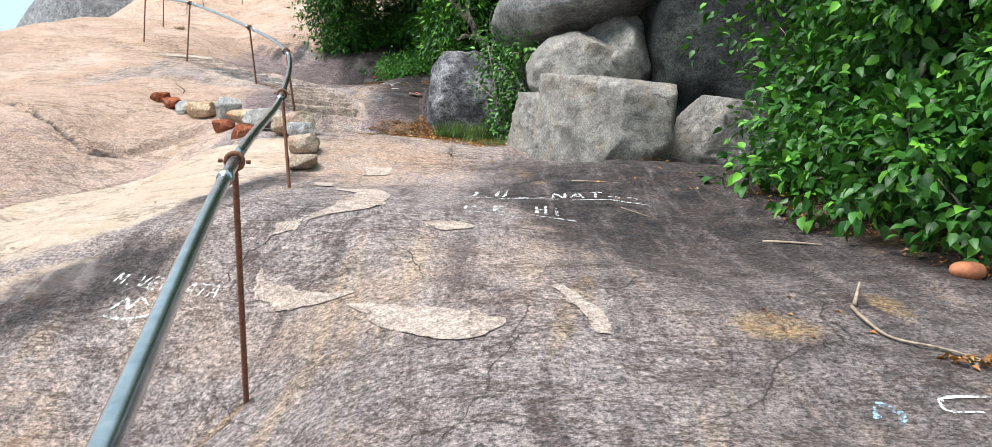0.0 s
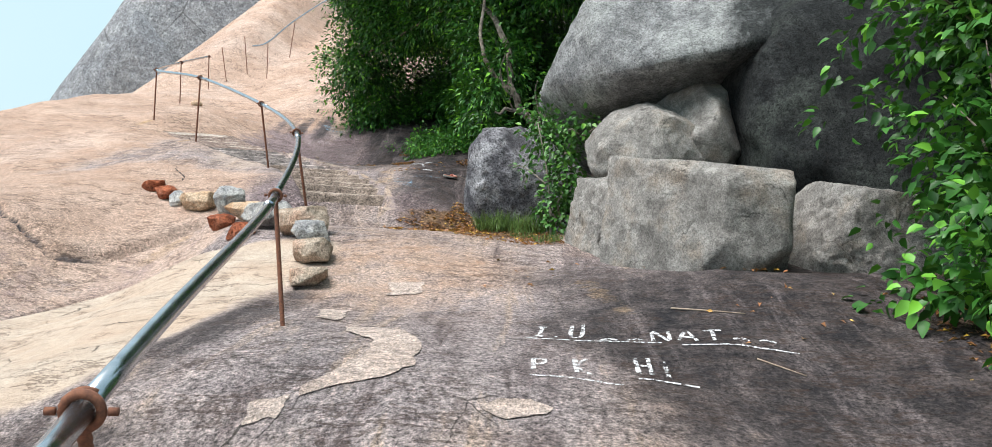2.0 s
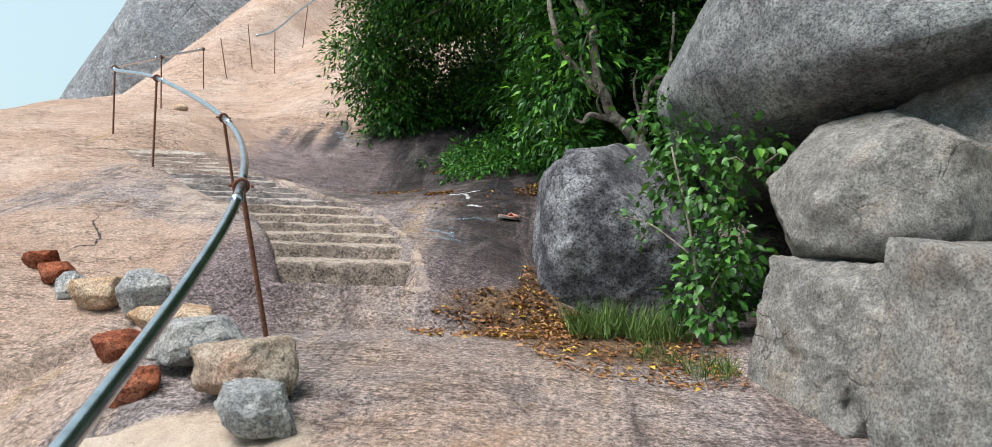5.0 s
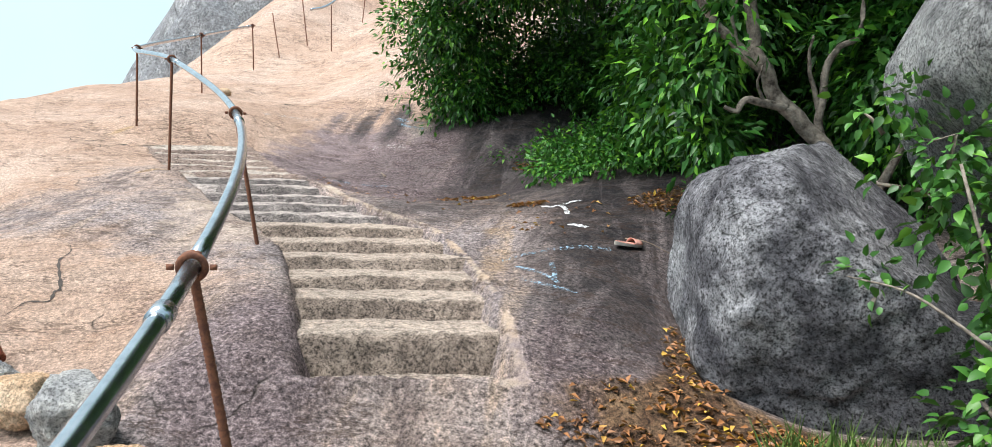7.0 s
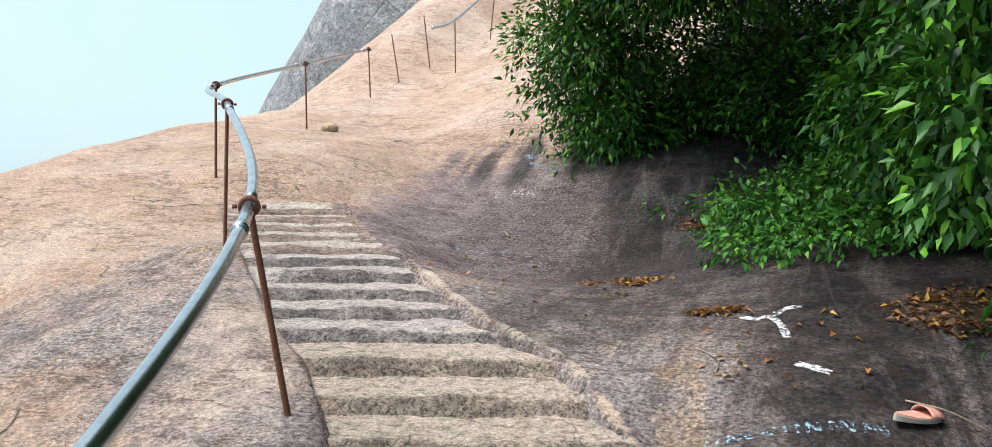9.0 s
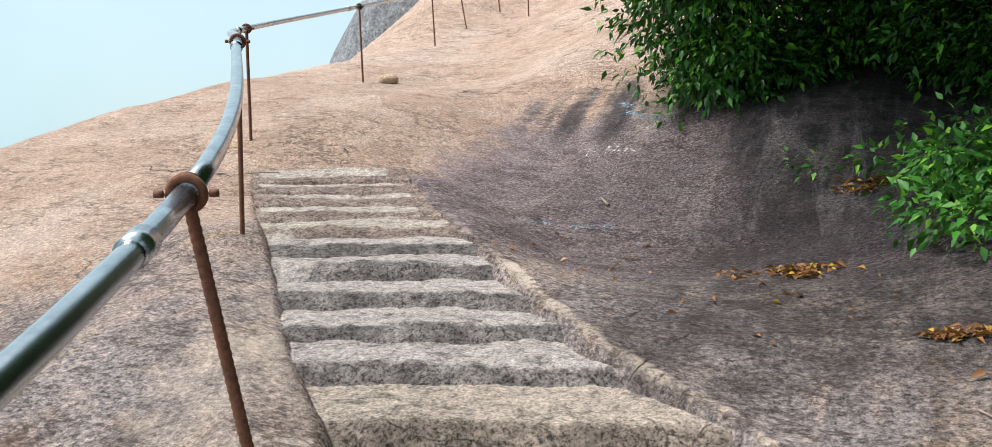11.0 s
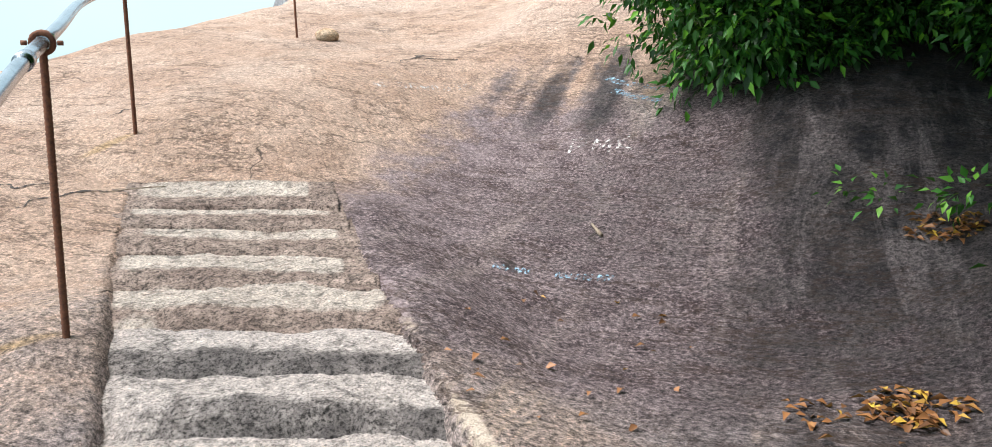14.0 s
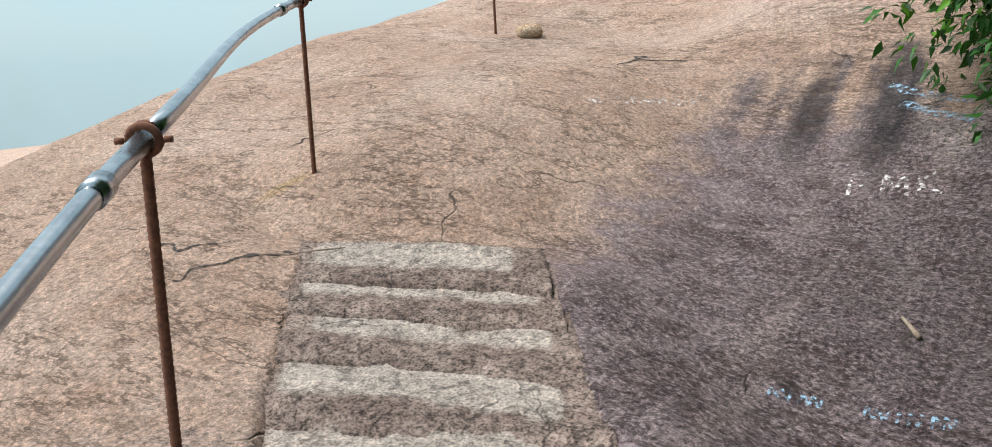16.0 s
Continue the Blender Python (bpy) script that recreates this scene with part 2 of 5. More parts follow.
def plain(name, a, b, rough=0.7, scale=20.0, metal=0.0, relief=0.3, depth=0.003):
    m, n, l, bsdf = material(name)
    pos = n.new("ShaderNodeTexCoord").outputs["Object"]
    f = tex(n, l, pos, scale, 5, 0.7)
    l.new(mix(n, l, ramp(n, l, f, [(0.35, 0.0), (0.65, 1.0)]), a, b), bsdf.inputs["Base Color"])
    bsdf.inputs["Roughness"].default_value, bsdf.inputs["Metallic"].default_value = rough, metal
    bump(n, l, bsdf, [(f, relief, depth)])
    return m


def foliage(name, dark, light, fresh):
    """Leaf green that varies from leaf to leaf, a little light passing through."""
    m, n, l, bsdf = material(name)
    g = n.new("ShaderNodeNewGeometry")
    col = ramp(n, l, g.outputs["Random Per Island"], [(0.0, dark), (0.45, light), (0.80, light), (1.0, fresh)])
    l.new(col, bsdf.inputs["Base Color"])
    bsdf.inputs["Roughness"].default_value = 0.45
    bsdf.inputs["Specular IOR Level"].default_value = 0.35
    tr = n.new("ShaderNodeBsdfTranslucent")
    l.new(mix(n, l, 0.5, col, fresh), tr.inputs["Color"])
    ms = n.new("ShaderNodeMixShader")
    ms.inputs[0].default_value = 0.08
    out = n["Material Output"]
    l.new(bsdf.outputs[0], ms.inputs[1])
    l.new(tr.outputs[0], ms.inputs[2])
    l.new(ms.outputs[0], out.inputs["Surface"])
    return m


M_GROUND = granite()
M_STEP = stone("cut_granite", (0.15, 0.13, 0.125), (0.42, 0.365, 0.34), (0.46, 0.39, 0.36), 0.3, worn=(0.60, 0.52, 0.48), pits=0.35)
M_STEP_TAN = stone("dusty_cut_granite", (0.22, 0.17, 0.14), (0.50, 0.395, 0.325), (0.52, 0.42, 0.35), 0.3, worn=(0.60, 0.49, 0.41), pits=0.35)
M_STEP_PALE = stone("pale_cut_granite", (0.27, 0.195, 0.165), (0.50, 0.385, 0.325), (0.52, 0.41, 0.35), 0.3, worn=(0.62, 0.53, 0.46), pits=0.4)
M_BLOCK = stone("quarried_granite", (0.21, 0.197, 0.182), (0.52, 0.493, 0.46), (0.56, 0.54, 0.50), 0.45, warm=(0.42, 0.33, 0.25), pits=0.95, grit=0.3)
M_DOME = stone("lichen_granite", (0.16, 0.165, 0.17), (0.47, 0.475, 0.475), (0.52, 0.54, 0.52), 0.5, pits=0.55, stain_shade=(0.035, 0.04, 0.04), grit=0.55)
# dark lichen colour, deepened further to hold the shade of trees overhead
M_DOME_SHADED = stone("shaded_lichen_granite", (0.014, 0.016, 0.017), (0.055, 0.06, 0.06), (0.095, 0.11, 0.095), 0.45, pits=0.45)
M_DARKSTONE = stone("speckled_boulder", (0.08, 0.078, 0.09), (0.37, 0.365, 0.39), (0.66, 0.665, 0.68), 0.7, pits=0.25)
M_FAR = stone("far_granite", (0.27, 0.28, 0.30), (0.36, 0.37, 0.385), (0.40, 0.40, 0.40), 0.4, 0.1, pits=1.1)
M_RUBBLE_TAN = stone("tan_rubble", (0.60, 0.37, 0.21), (0.82, 0.61, 0.43), (0.84, 0.70, 0.55), 0.45, pits=0.85, grit=0.35)
M_RUBBLE_GREY = stone("grey_rubble", (0.38, 0.38, 0.39), (0.62, 0.61, 0.59), (0.72, 0.69, 0.63), 0.5, pits=0.85, grit=0.35)
M_RUBBLE_CREAM = stone("cream_rubble", (0.46, 0.34, 0.25), (0.72, 0.60, 0.48), (0.78, 0.70, 0.60), 0.5, pits=0.85, warm=(0.55, 0.26, 0.15), grit=0.35)
M_RUBBLE_RED = stone("red_rubble", (0.24, 0.07, 0.04), (0.55, 0.17, 0.08), (0.55, 0.33, 0.24), 0.25, pits=0.6, grit=0.35)
M_RUST = plain("rusty_iron", (0.09, 0.035, 0.022), (0.21, 0.085, 0.045), 0.9, 60.0)
M_PIPE = plain("galvanised_steel", (0.38, 0.41, 0.45), (0.54, 0.57, 0.61), 0.24, 9.0, 1.0, 0.05)


def worn_paint(name, colour, cover):
    m, n, l, bsdf = material(name)
    pos = n.new("ShaderNodeTexCoord").outputs["Object"]
    f = tex(n, l, pos, 30.0, 6, 0.8)
    bsdf.inputs["Base Color"].default_value = (*colour, 1)
    bsdf.inputs["Roughness"].default_value = 0.9
    gone = n.new("ShaderNodeBsdfTransparent")
    ms = n.new("ShaderNodeMixShader")
    l.new(ramp(n, l, f, [(0.56 - 0.2 * cover, 0.0), (0.66 - 0.2 * cover, 0.9)]), ms.inputs[0])
    l.new(gone.outputs[0], ms.inputs[1])
    l.new(bsdf.outputs[0], ms.inputs[2])
    l.new(ms.outputs[0], n["Material Output"].inputs["Surface"])
    return m


M_CHALK = worn_paint("white_paint", (0.70, 0.70, 0.71), 0.57)
M_FAINT = worn_paint("faded_white_paint", (0.66, 0.61, 0.59), 0.29)
M_BLUE = worn_paint("blue_paint", (0.28, 0.43, 0.55), 0.33)
M_CRACK = plain("crack_shadow", (0.025, 0.020, 0.018), (0.06, 0.045, 0.038), 0.95, 30.0)
M_SCAR = stone("fresh_scar", (0.60, 0.47, 0.40), (0.76, 0.62, 0.55), (0.74, 0.62, 0.55), 0.4, pits=0.85)
M_BARK = plain("bark", (0.045, 0.034, 0.026), (0.33, 0.285, 0.235), 0.95, 14.0, 0.0, 0.8, 0.02)
M_TWIG = plain("dry_twig", (0.17, 0.12, 0.085), (0.36, 0.29, 0.22), 0.9, 30.0)
M_LEAF = foliage("tree_leaf", (0.007, 0.030, 0.006), (0.034, 0.140, 0.017), (0.19, 0.48, 0.035))
M_SHRUB = foliage("shrub_leaf", (0.010, 0.046, 0.008), (0.036, 0.142, 0.018), (0.17, 0.44, 0.04))
M_LOW = foliage("seedling_leaf", (0.02, 0.085, 0.012), (0.06, 0.22, 0.028), (0.24, 0.50, 0.05))
M_VINE = foliage("vine_leaf", (0.02, 0.075, 0.012), (0.05, 0.16, 0.025), (0.12, 0.28, 0.03))
M_GRASS = foliage("grass_blade", (0.05, 0.10, 0.02), (0.12, 0.20, 0.05), (0.22, 0.30, 0.08))
M_LITTER = foliage("fallen_leaf", (0.09, 0.04, 0.02), (0.30, 0.13, 0.05), (0.65, 0.43, 0.06))
M_SOIL = plain("leaf_mould", (0.10, 0.055, 0.03), (0.22, 0.12, 0.065), 0.95, 18.0, 0.0, 0.7, 0.02)
M_SANDAL = plain("red_rubber", (0.55, 0.22, 0.17), (0.66, 0.36, 0.29), 0.7, 30.0)
M_SOLE = plain("pale_rubber", (0.35, 0.31, 0.27), (0.48, 0.43, 0.38), 0.8, 30.0)
M_CLAY = plain("terracotta", (0.42, 0.14, 0.07), (0.55, 0.22, 0.11), 0.85, 25.0)

# ---- helpers of this scene ----

def lattice(ix, iy, iz, seed):
    h = (ix * 374761393 + iy * 668265263 + iz * 2147483647 + seed * 144665) & 0xFFFFFFFF
    h = ((h ^ (h >> 13)) * 1274126177) & 0xFFFFFFFF
    return ((h ^ (h >> 16)) & 0xFFFF) / 32767.5 - 1.0


def grain3(p, scale, seed=0, octaves=3, fall=0.5):
    """Smooth value noise, about -1 to 1, at points p (N, 3)."""
    total, gain = np.zeros(len(p)), 1.0
    for o in range(octaves):
        q = p * scale * 2.03 ** o + 17.3 * (o + seed)
        i = np.floor(q).astype(np.int64)
        f = q - i
        f = f * f * (3 - 2 * f)
        v = np.zeros(len(p))
        for dx in (0, 1):
            for dy in (0, 1):
                for dz in (0, 1):
                    w = (f[:, 0] if dx else 1 - f[:, 0]) * (f[:, 1] if dy else 1 - f[:, 1]) * (f[:, 2] if dz else 1 - f[:, 2])
                    v += w * lattice(i[:, 0] + dx, i[:, 1] + dy, i[:, 2] + dz, seed + o)
        total += gain * v
        gain *= fall
    return total


def grain2(x, y, scale, seed=0, octaves=3, fall=0.5):
    x, y = np.atleast_1d(x).astype(float), np.atleast_1d(y).astype(float)
    return grain3(np.stack([x.ravel(), y.ravel(), np.full(x.size, 0.37)], 1), scale, seed, octaves, fall).reshape(x.shape)


def mesh_object(name, verts, faces, mat, parent=None, smooth=True):
    me = bpy.data.meshes.new(name)
    me.from_pydata([tuple(v) for v in verts], [], [tuple(f) for f in faces])
    me.materials.append(mat)
    if smooth:
        me.polygons.foreach_set("use_smooth", [True] * len(me.polygons))
    me.update()
    ob = new(name, me)
    if parent:
        ob.parent = parent
    return ob


def thing(name, at, label, category, group="", kind=""):
    ob = new(name)
    ob.location = at
    return tagged(ob, label, category, group, kind)


# ---- the hill: cross sections from south to north, heights at the same eleven stations from west to east ----
STATIONS = np.array([-12, -9, -7, -5.5, -4, -2.8, -1.6, -0.4, 1, 2.5, 4.5, 8.0])
NORTH, HEIGHTS = [], []


def section(y, *z):
    NORTH.append(y)
    HEIGHTS.append(z)


section(-6, -3, -3.14, -3.04, -2.76, -2.31, -1.88, -1.48, -1.09, -0.75, -0.72, -0.77, -0.75)
section(-3, -1.97, -1.95, -1.96, -1.89, -1.64, -1.42, -1.13, -0.74, -0.18, -0.03, -0.11, -0.01)
section(-0.5, -1.16, -0.85, -0.78, -0.8, -0.81, -0.69, -0.34, -0.28, 0.33, 0.49, 0.51, 0.57)
section(1.5, -0.55, -0, 0.14, 0.06, -0.04, 0.19, 0.54, 0.73, 0.81, 0.74, 0.96, 0.9)
section(3.5, 0.04, 0.67, 0.79, 0.59, 0.41, 0.52, 0.82, 0.97, 1.02, 1.21, 1.25, 1.36)
section(5.2, 0.45, 1.15, 1.32, 1.3, 1.15, 0.78, 1.28, 1.37, 1.29, 1.34, 1.56, 1.86)
section(6.8, 0.8, 1.46, 1.63, 1.65, 1.67, 1.53, 1.74, 1.55, 1.48, 1.61, 1.93, 2.34)
section(8.5, 1.1, 1.88, 1.8, 1.96, 2.14, 2.12, 2.04, 2.04, 1.51, 2.02, 2.41, 2.83)
section(10.5, 1.51, 2.38, 2.49, 2.56, 2.62, 2.44, 2.4, 2.54, 2.68, 2.66, 2.92, 3.39)
section(12.5, 1.9, 3.09, 3.15, 3.1, 2.75, 2.52, 2.56, 2.94, 2.82, 3.15, 3.55, 4.04)
section(14.5, 2.41, 3.73, 3.7, 3.65, 3.16, 3.15, 3.41, 3.33, 3.48, 3.81, 4.23, 4.81)
section(17, 2.91, 4.23, 4.18, 4.04, 4.45, 4.43, 4.38, 4.47, 4.67, 4.93, 5.28, 5.81)
section(20, 3.62, 5.02, 4.96, 5.21, 5.51, 5.67, 5.76, 5.89, 6.11, 6.42, 6.69, 7.05)
section(25, 5.84, 7.88, 7.13, 7.49, 7.77, 7.87, 7.94, 8.02, 8.27, 8.56, 8.84, 9.21)
section(32, 9.41, 11.73, 9.96, 9.8, 10.18, 10.7, 11.3, 11.86, 12.26, 12.47, 12.58, 12.67)
NORTH, HEIGHTS = np.array(NORTH, float), np.array(HEIGHTS, float)


def weights(k, v):
    i = np.clip(np.searchsorted(k, v) - 1, 0, len(k) - 2)
    h = k[i + 1] - k[i]
    u = (v - k[i]) / h
    w = np.zeros((len(v), len(k)))
    r = np.arange(len(v))
    np.add.at(w, (r, i), 2 * u ** 3 - 3 * u ** 2 + 1)
    np.add.at(w, (r, i + 1), -2 * u ** 3 + 3 * u ** 2)
    for j, g in ((i, (u ** 3 - 2 * u ** 2 + u) * h), (i + 1, (u ** 3 - u ** 2) * h)):
        a, b = np.maximum(j - 1, 0), np.minimum(j + 1, len(k) - 1)
        np.add.at(w, (r, b), g / (k[b] - k[a]))
        np.add.at(w, (r, a), -g / (k[b] - k[a]))
    return w


# the flight of steps: across (s) and up (w) the slope
UP, ACROSS = np.array([-0.30, 0.954]), np.array([0.954, 0.30])
LIPS = [7.22, 7.60, 8.04, 8.50, 8.94, 9.35, 9.78, 10.20, 10.56, 10.93, 11.35, 11.68, 12.02, 12.39, 12.80, 13.10, 13.35]
EDGE_W = [6.8, 8.3, 9.0, 9.75, 10.3, 10.95, 11.7, 12.4, 13.35, 14.0]
EDGE_L = [0.70, 0.50, 0.38, 0.10, -0.20, -0.49, -0.84, -1.17, -1.56, -1.8]
EDGE_R = [1.66, 1.60, 1.56, 1.36, 0.95, 0.65, 0.32, 0.02, -0.41, -0.7]


def plane_of_steps(x, y):
    return 0.722 - 0.0728 * x + 0.1455 * y


def steps_profile(w):
    """Height of the line through the step lips."""
    c = (np.interp(LIPS, EDGE_W, EDGE_L) + np.interp(LIPS, EDGE_W, EDGE_R)) / 2
    p = np.outer(LIPS, UP) + np.outer(c, ACROSS)
    z = 0.5 * plane_of_steps(p[:, 0], p[:, 1]) + 0.5 * base_height(p[:, 0], p[:, 1])
    z[0], z[1] = 1.665, 1.86
    return np.interp(w, LIPS, z)


def off_steps(x, y):
    """Distance outside the flight (minus: inside), and the way up it."""
    w, s = x * UP[0] + y * UP[1], x * ACROSS[0] + y * ACROSS[1]
    left, right = np.interp(w, EDGE_W, EDGE_L), np.interp(w, EDGE_W, EDGE_R)
    side = np.maximum(left - s, s - right)
    return np.maximum(side, np.maximum(7.25 - w, w - 13.50)), w


def off_ledge(x, y):
    """Distance north of the ledge in the western rock, and where it runs."""
    d = y - np.interp(x, [-7, -5.2, -3.9, -3.5, -3.05, -2.75, -2.4, -2.1], [7.0, 6.6, 5.62, 5.48, 5.68, 6.03, 6.33, 6.5]) - 0.03 * np.sin(6 * x) - 0.012 * np.sin(17 * x)
    return d, np.clip((-2.25 - x) / 0.2, 0, 1) * np.clip((x + 6.8) / 1.0, 0, 1)


def off_slab(x, y):
    """Distance inside the pale slab from the gully behind it, and where that runs."""
    d = np.minimum(5.06 - y, x - np.interp(y, [0, 3.4, 4.2, 4.7, 5.1], [-4.7, -3.3, -3.1, -2.92, -2.6])) + 0.03 * np.sin(7 * x + 3 * y)
    return d, np.clip((-1.45 - x) / 0.3, 0, 1) * np.clip((x + 7) / 1.0, 0, 1) * np.clip((y - 0.5) / 1.0, 0, 1)


def base_height(x, y):
    xc, yc = np.clip(x, -12, 8), np.clip(y, -6, 32)
    z = np.einsum("ij,ij->i", weights(NORTH, yc) @ HEIGHTS, weights(STATIONS, xc))
    west, east, south, north = np.maximum(-12 - x, 0), np.maximum(x - 8, 0), np.maximum(-6 - y, 0), np.maximum(y - 32, 0)
    z = z - 1.0 * west - 0.03 * west ** 2 + 0.25 * np.minimum(east, 20) - 0.28 * south
    z = z + 0.42 * np.minimum(north, 14) - 0.012 * np.maximum(north - 10, 0) ** 2
    return np.maximum(z, -45)


def height(x, y, fine=True):
    x, y = np.atleast_1d(np.asarray(x, float)), np.atleast_1d(np.asarray(y, float))
    shape = x.shape
    x, y = x.ravel(), y.ravel()
    z = base_height(x, y)
    if fine:
        d, w = off_steps(x, y)
        west = x * ACROSS[0] + y * ACROSS[1] < np.interp(w, EDGE_W, EDGE_L) + 0.3
        bank = (0.05 * west - 0.04 * ~west) * np.clip(d / 0.25, 0, 1) * np.clip((12.2 - w) / 0.6, 0, 1)
        near = np.exp(-(np.maximum(d, 0) / 0.45) ** 2) * np.clip((w - 7.15) / 0.2, 0, 1)
        z = z * (1 - near) + near * (steps_profile(w) + 0.02 * np.clip((12.2 - w) / 0.4, 0, 1) + bank)
        s = x * ACROSS[0] + y * ACROSS[1]
        foot = np.exp(-(np.maximum(np.abs(s - 1.35) - 0.95, 0) / 0.4) ** 2) * np.clip((w - 5.2) / 0.7, 0, 1) * np.clip((7.32 - w) / 0.15, 0, 1)
        z = z * (1 - foot) + foot * (1.425 + 0.02 * (w - 6.0) + 0.6 * np.clip(w - 6.86, 0, 0.36))
        z = z + 0.035 * grain2(x, y, 0.9, 3, 2) + 0.012 * grain2(x, y, 3.1, 5, 3)
        # the joint in the western rock: a ledge that overhangs a little
        d, on = off_ledge(x, y)
        z = z + on * (0.10 * np.exp(-np.maximum(d, 0) / 0.6) / (1 + np.exp(np.clip(-d / 0.018, -40, 40))) - 0.05 * np.exp(-np.minimum(((d + 0.03) / 0.035) ** 2, 60)))
        # the gully where the pale slab meets the western rock
        d, on = off_slab(x, y)
        z = z + on * (0.05 * np.exp(-np.minimum(((d - 0.22) / 0.2) ** 2, 60)) - 0.10 * np.exp(-np.minimum(((d + 0.03) / 0.07) ** 2, 60)))
    return z.reshape(shape)


def ground_z(x, y):
    return float(height(x, y)[0])


def spaced(a, b, step):
    return list(np.arange(a, b - 1e-6, step))


def growing(start, end, step, ratio):
    out, v = [], start
    while abs(v) < abs(end):
        v += step
        step *= ratio
        out.append(v)
    return out


def build_ground():
    xs = growing(-13, -500, -0.3, 1.22)[::-1] + spaced(-13, -7.4, 0.14) + spaced(-7.4, 4.0, 0.036) + spaced(4.0, 9.0, 0.15) + [9.0] + growing(9, 500, 0.3, 1.22)
    ys = growing(-5, -500, -0.3, 1.22)[::-1] + spaced(-5, -2.0, 0.12) + spaced(-2.0, 16.5, 0.036) + spaced(16.5, 34.0, 0.14) + [34.0] + growing(34, 500, 0.4, 1.22)
    xs, ys = np.array(xs), np.array(ys)
    gx, gy = np.meshgrid(xs, ys)
    x, y = gx.ravel(), gy.ravel()
    z = height(x, y)
    inside, _ = off_steps(x, y)
    z = z - 0.30 * np.clip(-inside / 0.13, 0, 1)
    nx, ny = len(xs), len(ys)
    idx = np.arange(nx * ny).reshape(ny, nx)
    quads = np.stack([idx[:-1, :-1], idx[:-1, 1:], idx[1:, 1:], idx[1:, :-1]], -1).reshape(-1, 4)
    me = bpy.data.meshes.new("ground")
    me.vertices.add(nx * ny)
    me.vertices.foreach_set("co", np.stack([x, y, z], 1).ravel())
    me.loops.add(quads.size)
    me.loops.foreach_set("vertex_index", quads.ravel())
    me.polygons.add(len(quads))
    me.polygons.foreach_set("loop_start", np.arange(len(quads)) * 4)
    me.polygons.foreach_set("use_smooth", np.ones(len(quads), bool))
    me.update(calc_edges=True)
    me.materials.append(M_GROUND)
    for name, value in stains_and_shade(x, y).items():
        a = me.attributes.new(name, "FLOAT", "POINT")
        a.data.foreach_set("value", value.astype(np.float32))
    return tagged(new("ground", me), "bare weathered granite hillside, tan, grey and black stained", "rock ground", kind="structure")


def soft(v, width):
    return 1 / (1 + np.exp(-np.clip(v / width, -30, 30)))


def blob(x, y, cx, cy, rx, ry, turn=0.0):
    c, s = math.cos(radians(turn)), math.sin(radians(turn))
    u, v = (x - cx) * c + (y - cy) * s, -(x - cx) * s + (y - cy) * c
    return np.clip(1.5 - np.sqrt((u / rx) ** 2 + (v / ry) ** 2), 0, 1)


